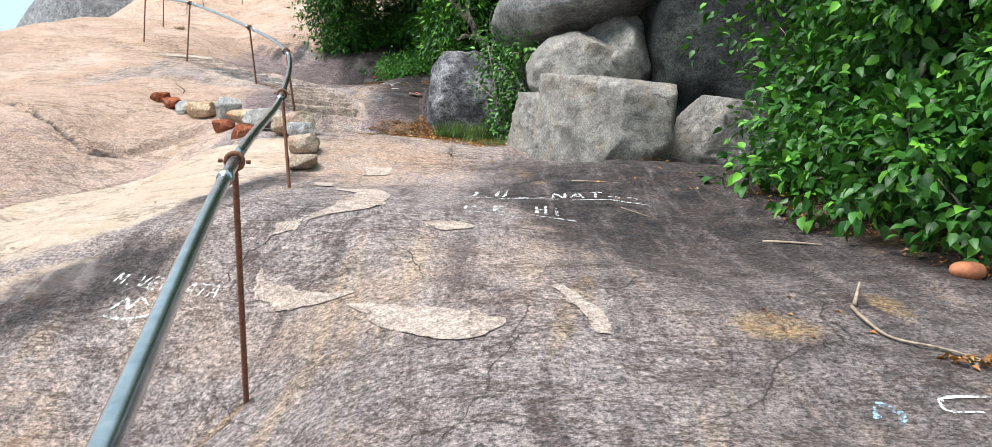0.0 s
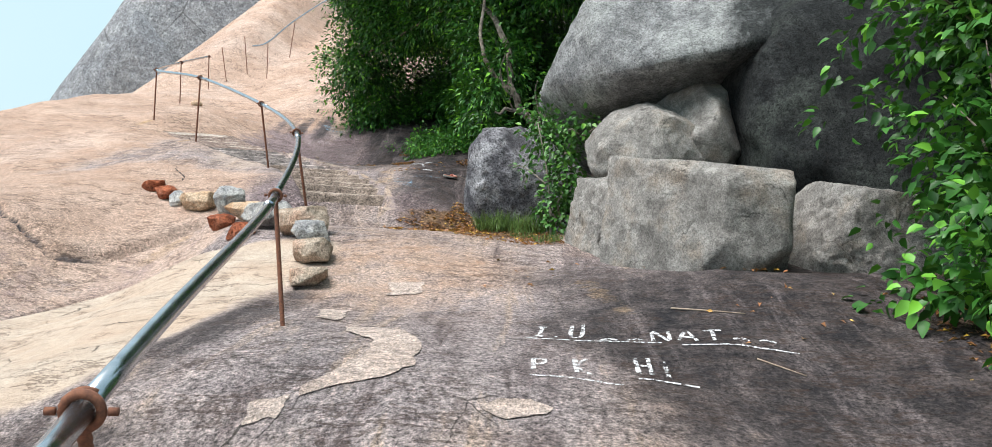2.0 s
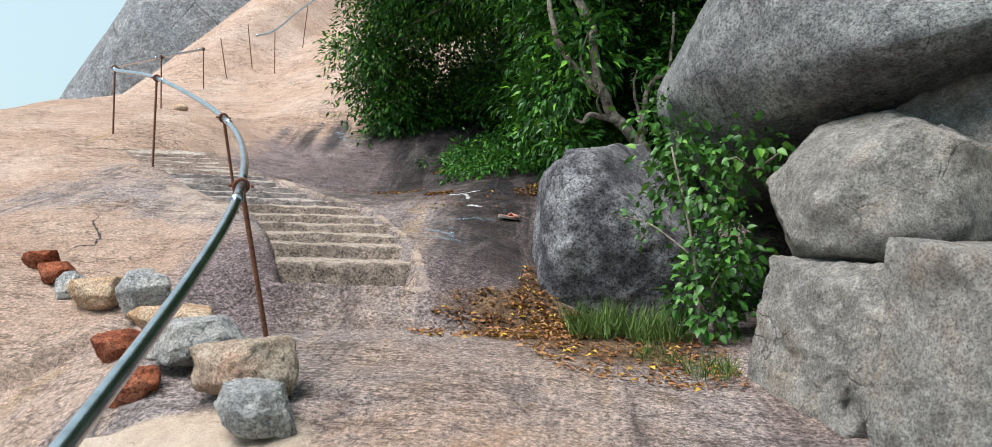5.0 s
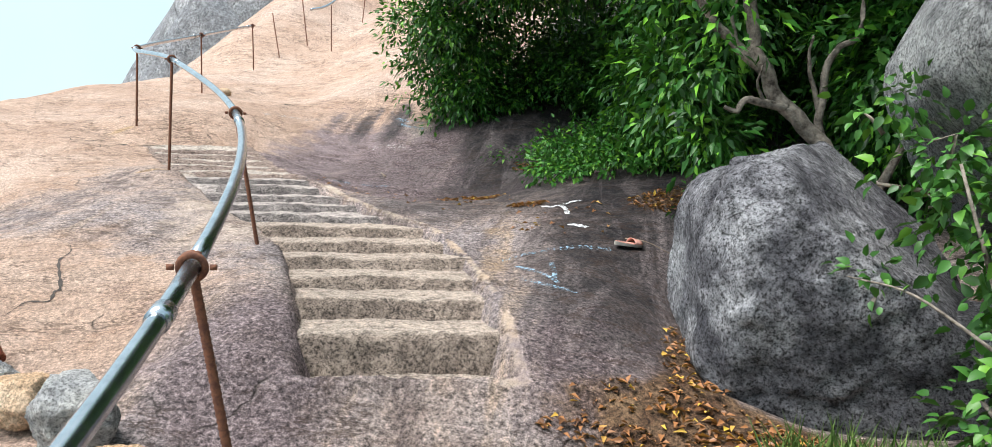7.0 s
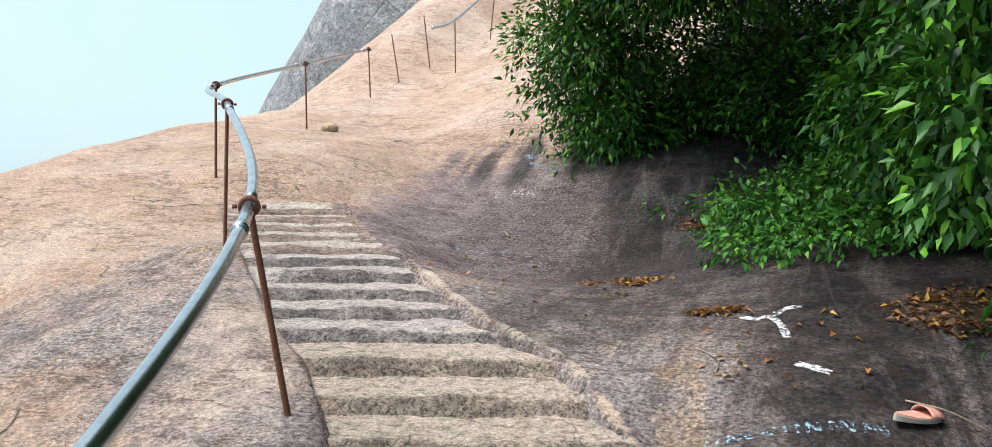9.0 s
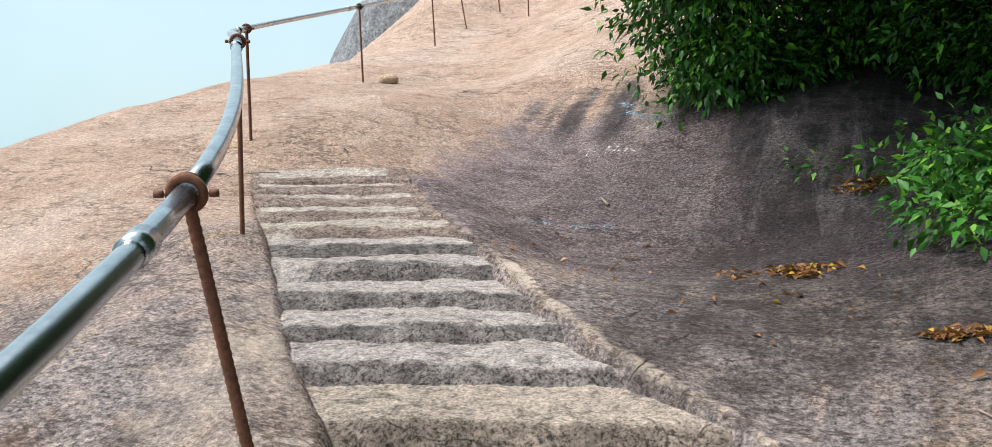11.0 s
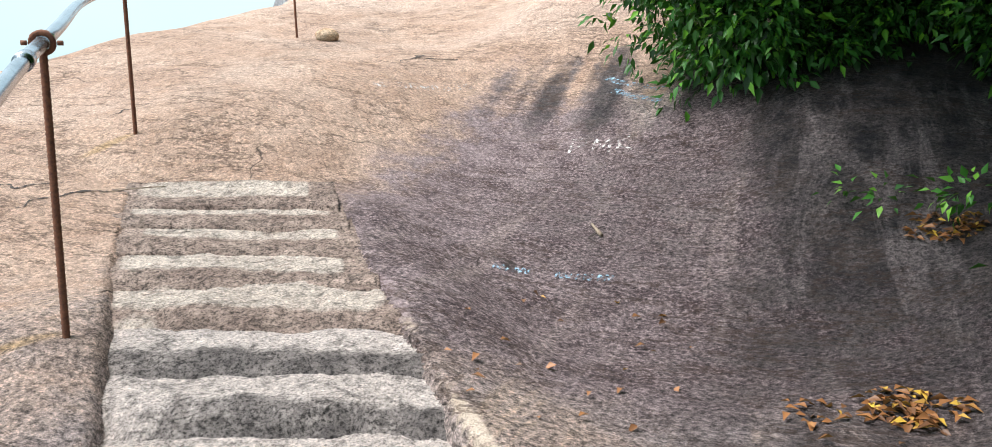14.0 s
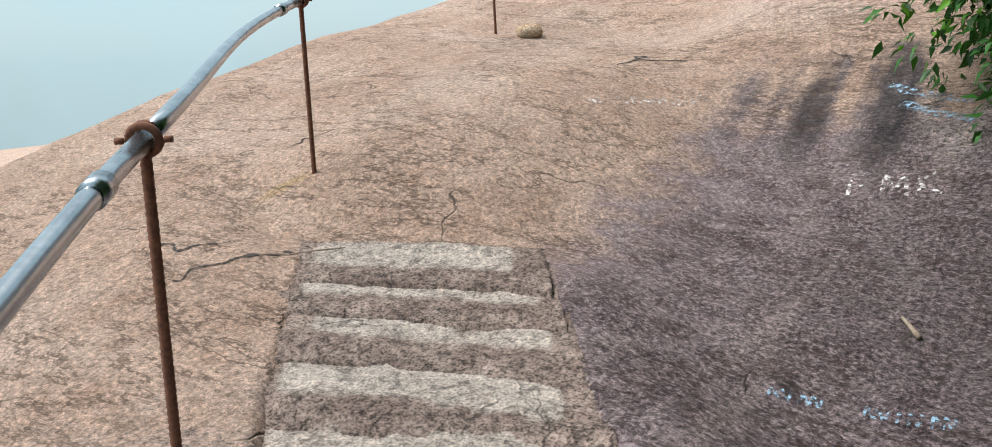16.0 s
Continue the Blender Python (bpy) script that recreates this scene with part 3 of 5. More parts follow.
def stains_and_shade(x, y):
    n = grain2(x, y, 0.6, 11, 4) * 0.6
    # clean tan rock: the dome and the western mass
    tan = soft(y - 12.4 + 0.45 * np.clip(x + 4.2, -3, 0) + n, 0.45)
    streak = grain2(x * 3.0, y * 0.25, 1.0, 21, 3)
    bowl = soft(x + 4.75 + 0.35 * n, 0.16) * soft(15.35 - y + 0.8 * streak + 0.3 * n, 0.22) * soft(y - 11.2, 0.3)
    tan = tan * (1 - np.clip(1.1 * bowl, 0, 1))
    violet = 0.46 * bowl + 0.40 * bowl * soft(x + 4.25 + 0.3 * n, 0.2) * soft(14.9 - y + 0.9 * streak, 0.3)
    violet = violet + 0.72 * blob(x, y, -0.25, 7.75, 0.5, 0.75, -10) + 0.64 * blob(x, y, -1.8, 7.15, 0.6, 0.8, 25) + 0.30 * blob(x, y, -3.0, 7.75, 0.55, 0.5, 20) + 0.25 * soft(x - 0.55 + n, 0.4) * soft(4.6 - y, 0.6) * soft(y + 0.3, 0.4)
    tan = np.maximum(tan, soft(-(x + 5.0) + 0.3 * (y - 9.5) + n, 0.5) * (y > 7))
    tan = np.maximum(tan, soft(-(x + 2.3) + 0.2 * n, 0.25) * soft(y - 5.0 + 0.3 * n, 0.3) * soft(8.2 - y + n, 0.5))
    tan = np.maximum(tan, 0.66 * soft(-(x - 0.4) + n, 0.4) * soft(0.35 - y + n, 0.5))
    tan = np.maximum(tan, 0.50 * blob(x, y, 0.0, 4.4, 1.2, 1.6) + 0.15 * n)
    tan = np.maximum(tan, 0.40 * blob(x, y, -4.3, 9.8, 1.3, 2.2, 25))
    # pale slab west of the rail
    west = -(x + 0.98) + 0.10 * (y - 2.5) + 0.30 * n
    cream = soft(west, 0.12) * soft(off_slab(x, y)[0] + 0.15 * n, 0.05) * soft(y - 1.35 - 0.12 * (x + 1) + 0.4 * n, 0.18)
    cream = np.maximum(cream, 0.46 * blob(x, y, -3.1, 9.7, 0.9, 2.0, 22) * (off_steps(x, y)[0] > 0))
    cream = np.maximum(cream, 0.8 * blob(x, y, -1.35, 0.86, 0.36, 0.2, 20))
    d, w = off_steps(x, y)
    s = x * ACROSS[0] + y * ACROSS[1]
    lip = np.exp(-((d - 0.025) / 0.032) ** 2) * np.clip(0.85 + 0.9 * grain2(x, y, 4.0, 77, 2), 0, 1) * (s > np.interp(w, EDGE_W, EDGE_R) - 0.1) * (w < 13.5)
    cream = np.maximum(cream, 1.0 * lip)
    # dark crusts, deepened in places by painted shade
    black = 0.84 * blob(x, y, 0.15, 10.2, 1.3, 2.8, -8) * soft(x + 0.95 - 0.02 * (y - 9) + 0.7 * n, 0.2)
    black = np.maximum(black, (0.48 + 0.42 * soft(y - 1.1 + n, 0.6)) * soft(x - 1.35 - 0.25 * soft(0.9 - y, 0.5) + n, 0.3) * soft(5 - y, 0.5))
    black = np.maximum(black, 0.66 * blob(x, y, -1.15, 0.75, 0.9, 0.42, 40))
    black = np.maximum(black, 0.62 * blob(x, y, -0.75, 2.7, 0.28, 1.5, -6))
    black = np.maximum(black, 0.40 * blob(x, y, -2.9, 13.6, 1.2, 1.2, 12))
    east = soft(x + 2.65 - 0.10 * (y - 11) + 0.5 * n, 0.25)
    # lichen plus the tree's shade painted on the ground, strongest to the north
    black = np.maximum(black, (0.80 + 0.3 * soft(y - 13.6, 0.4)) * east * soft(y - 11.6 + n, 0.5))
    black = np.maximum(black, 0.60 * east * soft(y - 9.6, 0.3) * soft(12.4 - y, 0.4))
    black = np.maximum(black, 0.68 * np.clip(0.45 + 1.3 * streak, 0, 1) * blob(x, y, -3.5, 15.2, 1.0, 0.8, 8))
    rust = 0.5 * blob(x, y, 1.68, -0.1, 0.10, 0.75, -14) + 0.55 * blob(x, y, 2.55, -0.35, 0.30, 0.22, -20) + 0.55 * blob(x, y, 3.2, -0.1, 0.12, 0.3)
    rust = rust + 0.47 * blob(x, y, -1.02, 9.3, 0.16, 1.3, 6) + 0.42 * blob(x, y, 1.5, 3.6, 0.12, 1.1, 12)
    for px, py in ((0.10, -0.42), (-4.45, 10.7), (-6.15, 12.8)):
        rust = rust + 0.62 * blob(x, y, px, py, 0.05, 0.22, -30)
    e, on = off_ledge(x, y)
    # shade under the ledge, painted as a black band in its groove
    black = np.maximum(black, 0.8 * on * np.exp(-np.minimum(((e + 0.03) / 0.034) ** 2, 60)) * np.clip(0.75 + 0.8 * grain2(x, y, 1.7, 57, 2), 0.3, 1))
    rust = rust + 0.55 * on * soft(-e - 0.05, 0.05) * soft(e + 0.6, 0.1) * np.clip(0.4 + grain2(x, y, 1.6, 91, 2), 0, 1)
    g, on = off_slab(x, y)
    # darker line along the bottom of the gully
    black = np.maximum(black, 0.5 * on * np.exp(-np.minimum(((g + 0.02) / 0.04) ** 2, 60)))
    face = soft(-g, 0.05) * soft(-e, 0.05) * np.clip((-1.7 - x) / 0.3, 0, 1) * soft(y - 2.0, 0.4)
    tan = np.maximum(tan, 0.60 * face)
    violet = np.maximum(violet, 0.42 * face * np.clip(0.8 + streak, 0, 1))
    soil = 0.7 * blob(x, y, 0.75, 6.75, 0.75, 0.75, 15) + 0.6 * blob(x, y, 0.2, 6.95, 0.45, 0.22) + 0.65 * blob(x, y, 0.18, 7.85, 0.16, 0.6) + 0.7 * blob(x, y, 0.25, 7.35, 0.75, 0.28) + 0.6 * blob(x, y, 0.25, 10.4, 0.45, 0.3) + 0.6 * blob(x, y, 4.2, 2.4, 0.9, 2.2)
    return {"violet": violet, "tan": tan, "cream": cream, "black": black, "rust": np.clip(rust, 0, 1), "soil": np.clip(soil, 0, 1)}


ground = build_ground()


def build_steps():
    stairs = thing("staircase", (0, 0, 0), "worn granite steps carved into the hillside rock", "stairs", kind="structure")
    zs = [float(steps_profile(w)) + float(np.interp(w, [11.5, 12.4], [-0.012, 0.006])) for w in LIPS]
    tilt_below = 0.0
    for i, w0 in enumerate(LIPS):
        w1 = LIPS[i + 1] if i + 1 < len(LIPS) else w0 + 0.16
        z1 = zs[i]
        z0 = zs[i - 1] if i else 1.44
        mid = (w0 + w1) / 2
        left, right = np.interp(mid, EDGE_W, EDGE_L) - 0.04, np.interp(mid, EDGE_W, EDGE_R) + 0.05
        out = 0.24 if i == 0 else 0.0
        tilt = 0.012 + max((zs[i + 1] if i + 1 < len(zs) else z1 + 0.05) - z1, 0) * float(np.interp(i, [9, 12, 16], [0.0, 0.45, 0.8]))
        z0 += 0.85 * max(tilt_below - 0.012, 0)
        tilt_below = tilt
        rise = z1 - z0
        run = 0.02 + (w0 - LIPS[max(i - 1, 0)]) * float(np.interp(i, [6, 10, 12, 16], [0.0, 0.10, 0.20, 0.25]))
        prof = [(w0 - 0.12 - out - run, z0 - 0.15), (w0 - 0.085 - out - run, z0 - 0.01), (w0 - 0.06 - 0.7 * (out + run), z0 + 0.25 * rise), (w0 - 0.045 - 0.4 * (out + run), z0 + 0.55 * rise), (w0 - 0.03 - 0.2 * (out + run), z0 + 0.8 * rise), (w0 - 0.005, z0 + 0.95 * rise), (w0 + 0.035, z1)]
        prof += [(w0 + 0.035 + f * (w1 - w0), z1 + tilt * f) for f in (0.25, 0.5, 0.75, 1.05)] + [(w1 + 0.02, z1 - 0.25), (w0 - 0.02, z0 - 0.2)]
        cols = 64
        pts = []
        for c in range(cols + 1):
            bow = 0.03 * math.sin(math.pi * c / cols)
            for w, z in prof:
                along = mid + 0.7 * (w - mid)
                left, right = np.interp(along, EDGE_W, EDGE_L) - 0.04, np.interp(along, EDGE_W, EDGE_R) + 0.05
                s = left + (right - left) * c / cols
                p = UP * (w + bow) + ACROSS * s
                pts.append((p[0], p[1], z))
        pts = np.array(pts)
        k = len(prof)
        wob = np.tile(np.array([0.3, 1, 1, 1, 1, 1, 0.8, 0.7, 0.7, 0.7, 0.5, 0, 0]), cols + 1)
        pts[:, :2] += UP * ((0.020 * grain3(pts, 4.0, 31 + i, 3) + 0.014 * grain3(pts, 17.0, 5, 3)) * wob)[:, None]
        pts[:, 2] += (0.014 * grain3(pts, 3.0, 61 + i, 3) + 0.009 * grain3(pts, 15.0, 8, 3)) * wob
        faces = []
        for c in range(cols):
            for j in range(k):
                a, b = c * k + j, c * k + (j + 1) % k
                faces.append((a, a + k, b + k, b))
        faces.append(tuple(range(k)))
        faces.append(tuple(cols * k + j for j in range(k))[::-1])
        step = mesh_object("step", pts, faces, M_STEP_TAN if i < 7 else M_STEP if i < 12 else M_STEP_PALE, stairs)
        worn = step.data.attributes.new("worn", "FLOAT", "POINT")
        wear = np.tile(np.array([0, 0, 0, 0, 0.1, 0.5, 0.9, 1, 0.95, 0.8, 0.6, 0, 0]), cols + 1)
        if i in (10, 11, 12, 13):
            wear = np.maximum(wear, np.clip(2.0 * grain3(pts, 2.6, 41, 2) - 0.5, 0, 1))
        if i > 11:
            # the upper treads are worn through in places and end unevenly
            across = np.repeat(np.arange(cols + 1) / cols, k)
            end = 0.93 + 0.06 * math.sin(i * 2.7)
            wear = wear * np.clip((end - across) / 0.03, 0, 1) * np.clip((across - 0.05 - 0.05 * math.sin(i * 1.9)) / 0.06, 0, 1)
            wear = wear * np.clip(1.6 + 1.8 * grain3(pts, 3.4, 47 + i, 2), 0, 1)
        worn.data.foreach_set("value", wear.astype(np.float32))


build_steps()

# ---- boulders ----
def sphere_points(level):
    bm = bmesh.new()
    bmesh.ops.create_icosphere(bm, subdivisions=level, radius=1.0)
    v = np.array([p.co[:] for p in bm.verts])
    f = [[q.index for q in p.verts] for p in bm.faces]
    bm.free()
    return v, f


SPHERES = {k: sphere_points(k) for k in (3, 4, 5, 6)}


def boulder(name, at, planes, mat, label, level=5, seed=0, rough=0.03, round_=14.0, radii=None, category="boulder", group="", chip=0.9, facets=0, stained=None, bite=0.86, broken=0.0):
    """A rock cut by planes (normal, distance from its middle), with worn edges and uneven faces."""
    d, f = SPHERES[level]
    inv = np.zeros(len(d))
    for nrm, dist in planes:
        nrm = np.array(nrm, float) / np.linalg.norm(nrm)
        inv += np.maximum(d @ nrm / dist, 0) ** round_
    if radii is not None:
        inv += (np.sqrt(((d / np.array(radii)) ** 2).sum(1))) ** round_
    v = d / (inv ** (1 / round_))[:, None]
    r = np.random.default_rng(900 + seed)
    for k in range(facets):
        q = r.normal(size=3)
        q /= np.linalg.norm(q)
        reach = v @ q
        cap = reach.max() * (bite + 0.09 * r.random())
        over = np.maximum(reach / cap, 1.0)
        v = v / over[:, None]
    size = np.abs(v).mean()
    if broken:
        # the faces split into plates of uneven depth and tilt
        seeds = v[r.choice(len(v), 90, replace=False)]
        warp = v + 0.10 * size * np.stack([grain3(v, 3.0 / size, seed + k, 3) for k in (20, 21, 22)], 1)
        gap = ((warp[:, None, :] - seeds[None]) ** 2).sum(2)
        order = np.argsort(gap, 1)[:, :2]
        at_cell, rows_ = order[:, 0], np.arange(len(v))
        tilt = r.normal(size=(90, 3)) * 0.10
        depth = broken * (r.random(90) - 0.5) * size
        plate = lambda k: depth[k] + ((v - seeds[k]) * tilt[k]).sum(1) * min(1.0, broken * 10)
        near = np.sqrt(gap[rows_, order[:, 1]]) - np.sqrt(gap[rows_, at_cell])
        blend = np.clip(near / (0.025 * size), 0, 1)
        v = v + d * (plate(at_cell) * (0.5 + 0.5 * blend) + plate(order[:, 1]) * (0.5 - 0.5 * blend))[:, None]
    n = grain3(v, 1.1 / size, seed, 3) * rough * 1.3 + grain3(v, 4.5 / size, seed + 3, 4, 0.55) * rough * 0.55
    ridge = 0.5 - np.abs(grain3(v, 2.6 / size, seed + 9, 3, 0.6))
    v = v + d * (n + ridge * rough * chip)[:, None] * (size / 0.6)
    ob = mesh_object(name, v, f, mat)
    ob.location = at
    # mask grows eastward: black lichen plus painted shade
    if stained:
        a = ob.data.attributes.new("stain_shade", "FLOAT", "POINT")
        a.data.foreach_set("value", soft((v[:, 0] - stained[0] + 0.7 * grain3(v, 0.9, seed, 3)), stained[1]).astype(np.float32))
    return tagged(ob, label, category, group)


def box(px, nx, py, ny, pz, nz):
    return [((1, 0, 0), px), ((-1, 0, 0), nx), ((0, 1, 0), py), ((0, -1, 0), ny), ((0, 0, 1), pz), ((0, 0, -1), nz)]


boulder("boulder", (2.60, 4.95, 1.66), [((-0.86, -0.50, 0.05), 0.80), ((0.05, -1, 0.04), 1.0), ((0.95, -0.1, 0), 0.46), ((0.7, -0.7, 0), 0.92), ((0.2, 1, 0), 1.0), ((0.06, -0.05, 1), 0.46), ((0, 0, -1), 0.52), ((-0.7, 0.7, 0), 0.75), ((-0.25, -0.85, -0.45), 1.0), ((-0.5, -0.86, 0.0), 0.985)], M_BLOCK, "pale grey quarried granite block with split faces", level=6, seed=2, rough=0.012, round_=90, chip=1.3, facets=10, broken=0.035)
boulder("boulder", (1.96, 5.60, 1.62), [((-0.92, -0.4, 0.12), 0.36), ((0.3, -1, 0.05), 0.44), ((1, 0.2, 0), 0.4), ((0, 1, 0), 0.5), ((0.05, 0, 1), 0.42), ((0, 0, -1), 0.5), ((-0.6, -0.7, 0.5), 0.46), ((-0.2, -0.8, -0.5), 0.5)], M_BLOCK, "small chipped granite block against a larger one", level=6, seed=5, rough=0.03, round_=60, chip=1.3, facets=14, broken=0.06)
boulder("boulder", (3.76, 4.74, 1.60), [((-0.86, -0.2, 0.36), 0.42), ((0.05, -1, 0.06), 0.5), ((1, 0, 0.3), 0.6), ((0, 1, 0), 0.6), ((0.12, -0.1, 1), 0.38), ((0, 0, -1), 0.5), ((-0.5, -0.8, -0.3), 0.56)], M_BLOCK, "pale sloping granite block half behind a shrub", level=6, seed=8, rough=0.025, round_=60, chip=1.3, facets=12, broken=0.05)
boulder("boulder", (2.16, 6.22, 2.40), [((0, 0, -1), 0.42), ((-0.5, -0.35, 1), 0.42), ((0.4, -0.3, 1), 0.42), ((-0.3, -1, 0.3), 0.5), ((0.5, -0.9, 0.1), 0.54), ((-1, -0.2, 0.2), 0.56)], M_BLOCK, "rounded granite boulder wedged on top of blocks", level=6, seed=11, rough=0.022, round_=18, radii=(0.72, 0.66, 0.50), facets=14, broken=0.05)
boulder("boulder", (2.72, 6.35, 2.66), [((-0.6, -0.6, 0.6), 0.30), ((0.8, -0.5, 0.3), 0.32), ((0, 0, -1), 0.7), ((0, -0.5, 1), 0.40)], M_BLOCK, "small dark granite wedge between boulders", level=5, seed=14, rough=0.03, round_=24, radii=(0.55, 0.55, 0.6), facets=10)
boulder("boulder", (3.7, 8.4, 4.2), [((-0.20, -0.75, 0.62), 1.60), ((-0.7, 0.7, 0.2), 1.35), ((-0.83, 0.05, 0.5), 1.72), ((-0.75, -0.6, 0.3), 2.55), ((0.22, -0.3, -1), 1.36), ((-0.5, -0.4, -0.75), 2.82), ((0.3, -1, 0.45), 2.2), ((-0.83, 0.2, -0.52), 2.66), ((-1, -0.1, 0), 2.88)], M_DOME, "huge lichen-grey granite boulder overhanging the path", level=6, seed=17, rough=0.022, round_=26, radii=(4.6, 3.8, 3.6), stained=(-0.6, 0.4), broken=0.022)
boulder("boulder", (5.2, 7.6, 2.5), [((-0.1, -0.95, 0.28), 2.40), ((-1, -0.25, 0.05), 2.5), ((0.4, -1, 0.2), 2.7)], M_DOME_SHADED, "massive dark grey granite boulder under another", level=6, seed=21, rough=0.024, round_=16, radii=(3.4, 3.2, 2.0), broken=0.05)
boulder("boulder", (0.85, 8.30, 2.10), [((-1, -0.08, 0.04), 0.66), ((-0.25, 0, 1), 0.73), ((0.6, -0.35, 0.72), 0.45), ((-0.1, -1, 0.12), 0.73), ((-0.15, -1, -0.2), 0.72), ((-0.78, -0.62, 0.06), 0.76), ((1, -0.2, 0.2), 0.74), ((0, 1, 0), 0.7), ((0, 0, -1), 0.66), ((-0.75, -0.1, 0.66), 0.78), ((-0.2, -0.75, 0.63), 0.76), ((-0.8, -0.2, -0.55), 0.80)], M_DARKSTONE, "dark speckled boulder with pale lichen beside the steps", level=6, seed=24, rough=0.02, round_=34, facets=4, bite=0.92, broken=0.05)
boulder("boulder", (1.50, 8.05, 1.78), [((0, -1, 0.2), 0.4), ((0, 0, 1), 0.28)], M_DARKSTONE, "low dark rock at the foot of a boulder", level=4, seed=26, rough=0.03, round_=14, radii=(0.5, 0.5, 0.32))
boulder("boulder", (-9.6, 53, 0), [((-0.84, -0.1, 0.54), 19.0)], M_FAR, "distant bare grey granite dome above the hill", level=5, seed=30, rough=0.010, round_=12, radii=(40, 13, 42), chip=0.2)
boulder("boulder", (-16.2, 45.5, 0), [((-0.84, -0.1, 0.54), 10.6), ((0.79, -0.05, 0.61), 4.7)], M_FAR, "distant grey granite shoulder beside a dark cleft", level=5, seed=33, rough=0.012, round_=30, radii=(26, 6, 32), chip=0.2)

# dry-laid rubble along the rail: place, half sizes, stone, label
RUBBLE = [((-3.36, 7.26, 0.0), (0.15, 0.09, 0.07), -30, M_RUBBLE_RED, "red weathered rubble stone on bare rock"), ((-3.12, 7.08, 0.0), (0.17, 0.10, 0.08), -35, M_RUBBLE_RED, "red weathered rubble stone on bare rock"),
          ((-2.92, 6.92, 0.0), (0.10, 0.10, 0.09), 10, M_RUBBLE_GREY, "small brown-grey rubble stone in a row"), ((-2.62, 6.72, 0.0), (0.26, 0.12, 0.11), -32, M_RUBBLE_TAN, "tan rubble stone lying lengthwise in a row"),
          ((-2.20, 6.50, 0.03), (0.15, 0.13, 0.17), 25, M_RUBBLE_GREY, "blue-grey angular rubble stone standing up"), ((-1.78, 6.14, 0.04), (0.26, 0.15, 0.11), -25, M_RUBBLE_TAN, "orange-tan flat rubble stone on smaller ones"),
          ((-2.08, 5.98, -0.03), (0.12, 0.10, 0.10), 0, M_RUBBLE_RED, "red-brown rubble stone under a flat one"), ((-1.48, 5.62, 0.05), (0.29, 0.20, 0.11), -15, M_RUBBLE_GREY, "broad pale grey rubble slab in a row"),
          ((-1.04, 5.24, 0.02), (0.24, 0.16, 0.14), -20, M_RUBBLE_CREAM, "pale rubble stone at a post's foot"), ((-0.84, 4.92, 0.0), (0.16, 0.13, 0.12), 40, M_RUBBLE_GREY, "pale grey rubble stone beside the path"),
          ((-0.72, 4.42, 0.0), (0.27, 0.14, 0.10), -72, M_RUBBLE_CREAM, "cream and red rubble stone beside the path"), ((-0.60, 3.92, -0.02), (0.24, 0.13, 0.07), -70, M_RUBBLE_CREAM, "low cream rubble stone ending the row"),
          ((-1.62, 5.34, -0.03), (0.13, 0.11, 0.09), 15, M_RUBBLE_RED, "small red rubble stone under a slab")]
for i, ((x, y, up), (a, b, c), turn, mat, label) in enumerate(RUBBLE):
    r = np.random.default_rng(200 + i)
    a, b = 1.1 * a, 1.1 * b
    cuts = box(a, a, b, b, c * 0.9, c)
    for k in range(9):
        d = r.normal(size=3)
        d /= np.linalg.norm(d)
        cuts.append((d, 0.93 * math.sqrt((d[0] * a) ** 2 + (d[1] * b) ** 2 + (d[2] * c) ** 2)))
    ob = boulder("rubble_stone", (x, y, ground_z(x, y) + c * 0.72 + up), cuts, mat, label, level=5, seed=40 + i, rough=0.05, round_=60, category="stone", group="rubble along the rail", chip=1.3, facets=11, bite=0.72)
    ob.rotation_euler = (0.05, -0.12, radians(turn))

# ---- the rail ----
POSTS = [((0.95, -3.75), (0.97, -3.8, 0.60)), ((0.174, -0.304), (0.196, -0.674, 1.114)), ((-0.373, 2.509), (-0.489, 2.621, 1.631)), ((-1.13, 5.80), (-1.274, 5.70, 2.34)), ((-2.485, 8.673), (-2.591, 8.569, 3.009)),
         ((-4.361, 10.80), (-4.346, 10.809, 3.702)), ((-6.058, 12.939), (-6.058, 12.94, 4.178)), ((-7.049, 16.298), (-7.066, 16.289, 4.965)), ((-7.792, 19.731), (-7.767, 19.60, 5.78)), ((-7.72, 20.82), (-7.94, 20.93, 6.317)),
         ((-7.50, 21.85), (-7.62, 21.8, 6.85)), ((-6.83, 21.6), (-6.83, 21.55, 6.62)), ((-6.95, 24.1), (-6.8, 24.0, 7.9))]


def tube(points, radius, sides=10, close=False):
    pts = [Vector(p) for p in points]
    verts, faces = [], []
    up = Vector((0.13, 0.21, 0.97)).normalized()
    for i, p in enumerate(pts):
        t = (pts[min(i + 1, len(pts) - 1)] - pts[max(i - 1, 0)]).normalized()
        if close:
            t = (pts[(i + 1) % len(pts)] - pts[i - 1]).normalized()
        a = t.cross(up)
        if a.length < 1e-3:
            a = t.cross(Vector((1, 0, 0)))
        a.normalize()
        b = t.cross(a)
        r = radius[i] if isinstance(radius, (list, tuple)) else radius
        for k in range(sides):
            g = 2 * math.pi * k / sides
            verts.append(p + r * (math.cos(g) * a + math.sin(g) * b))
    m = len(pts)
    for i in range(m if close else m - 1):
        for k in range(sides):
            q, w = i * sides + k, ((i + 1) % m) * sides
            faces.append((q, i * sides + (k + 1) % sides, w + (k + 1) % sides, w + k))
    if not close:
        faces.append(tuple(range(sides))[::-1])
        faces.append(tuple((m - 1) * sides + k for k in range(sides)))
    return verts, faces


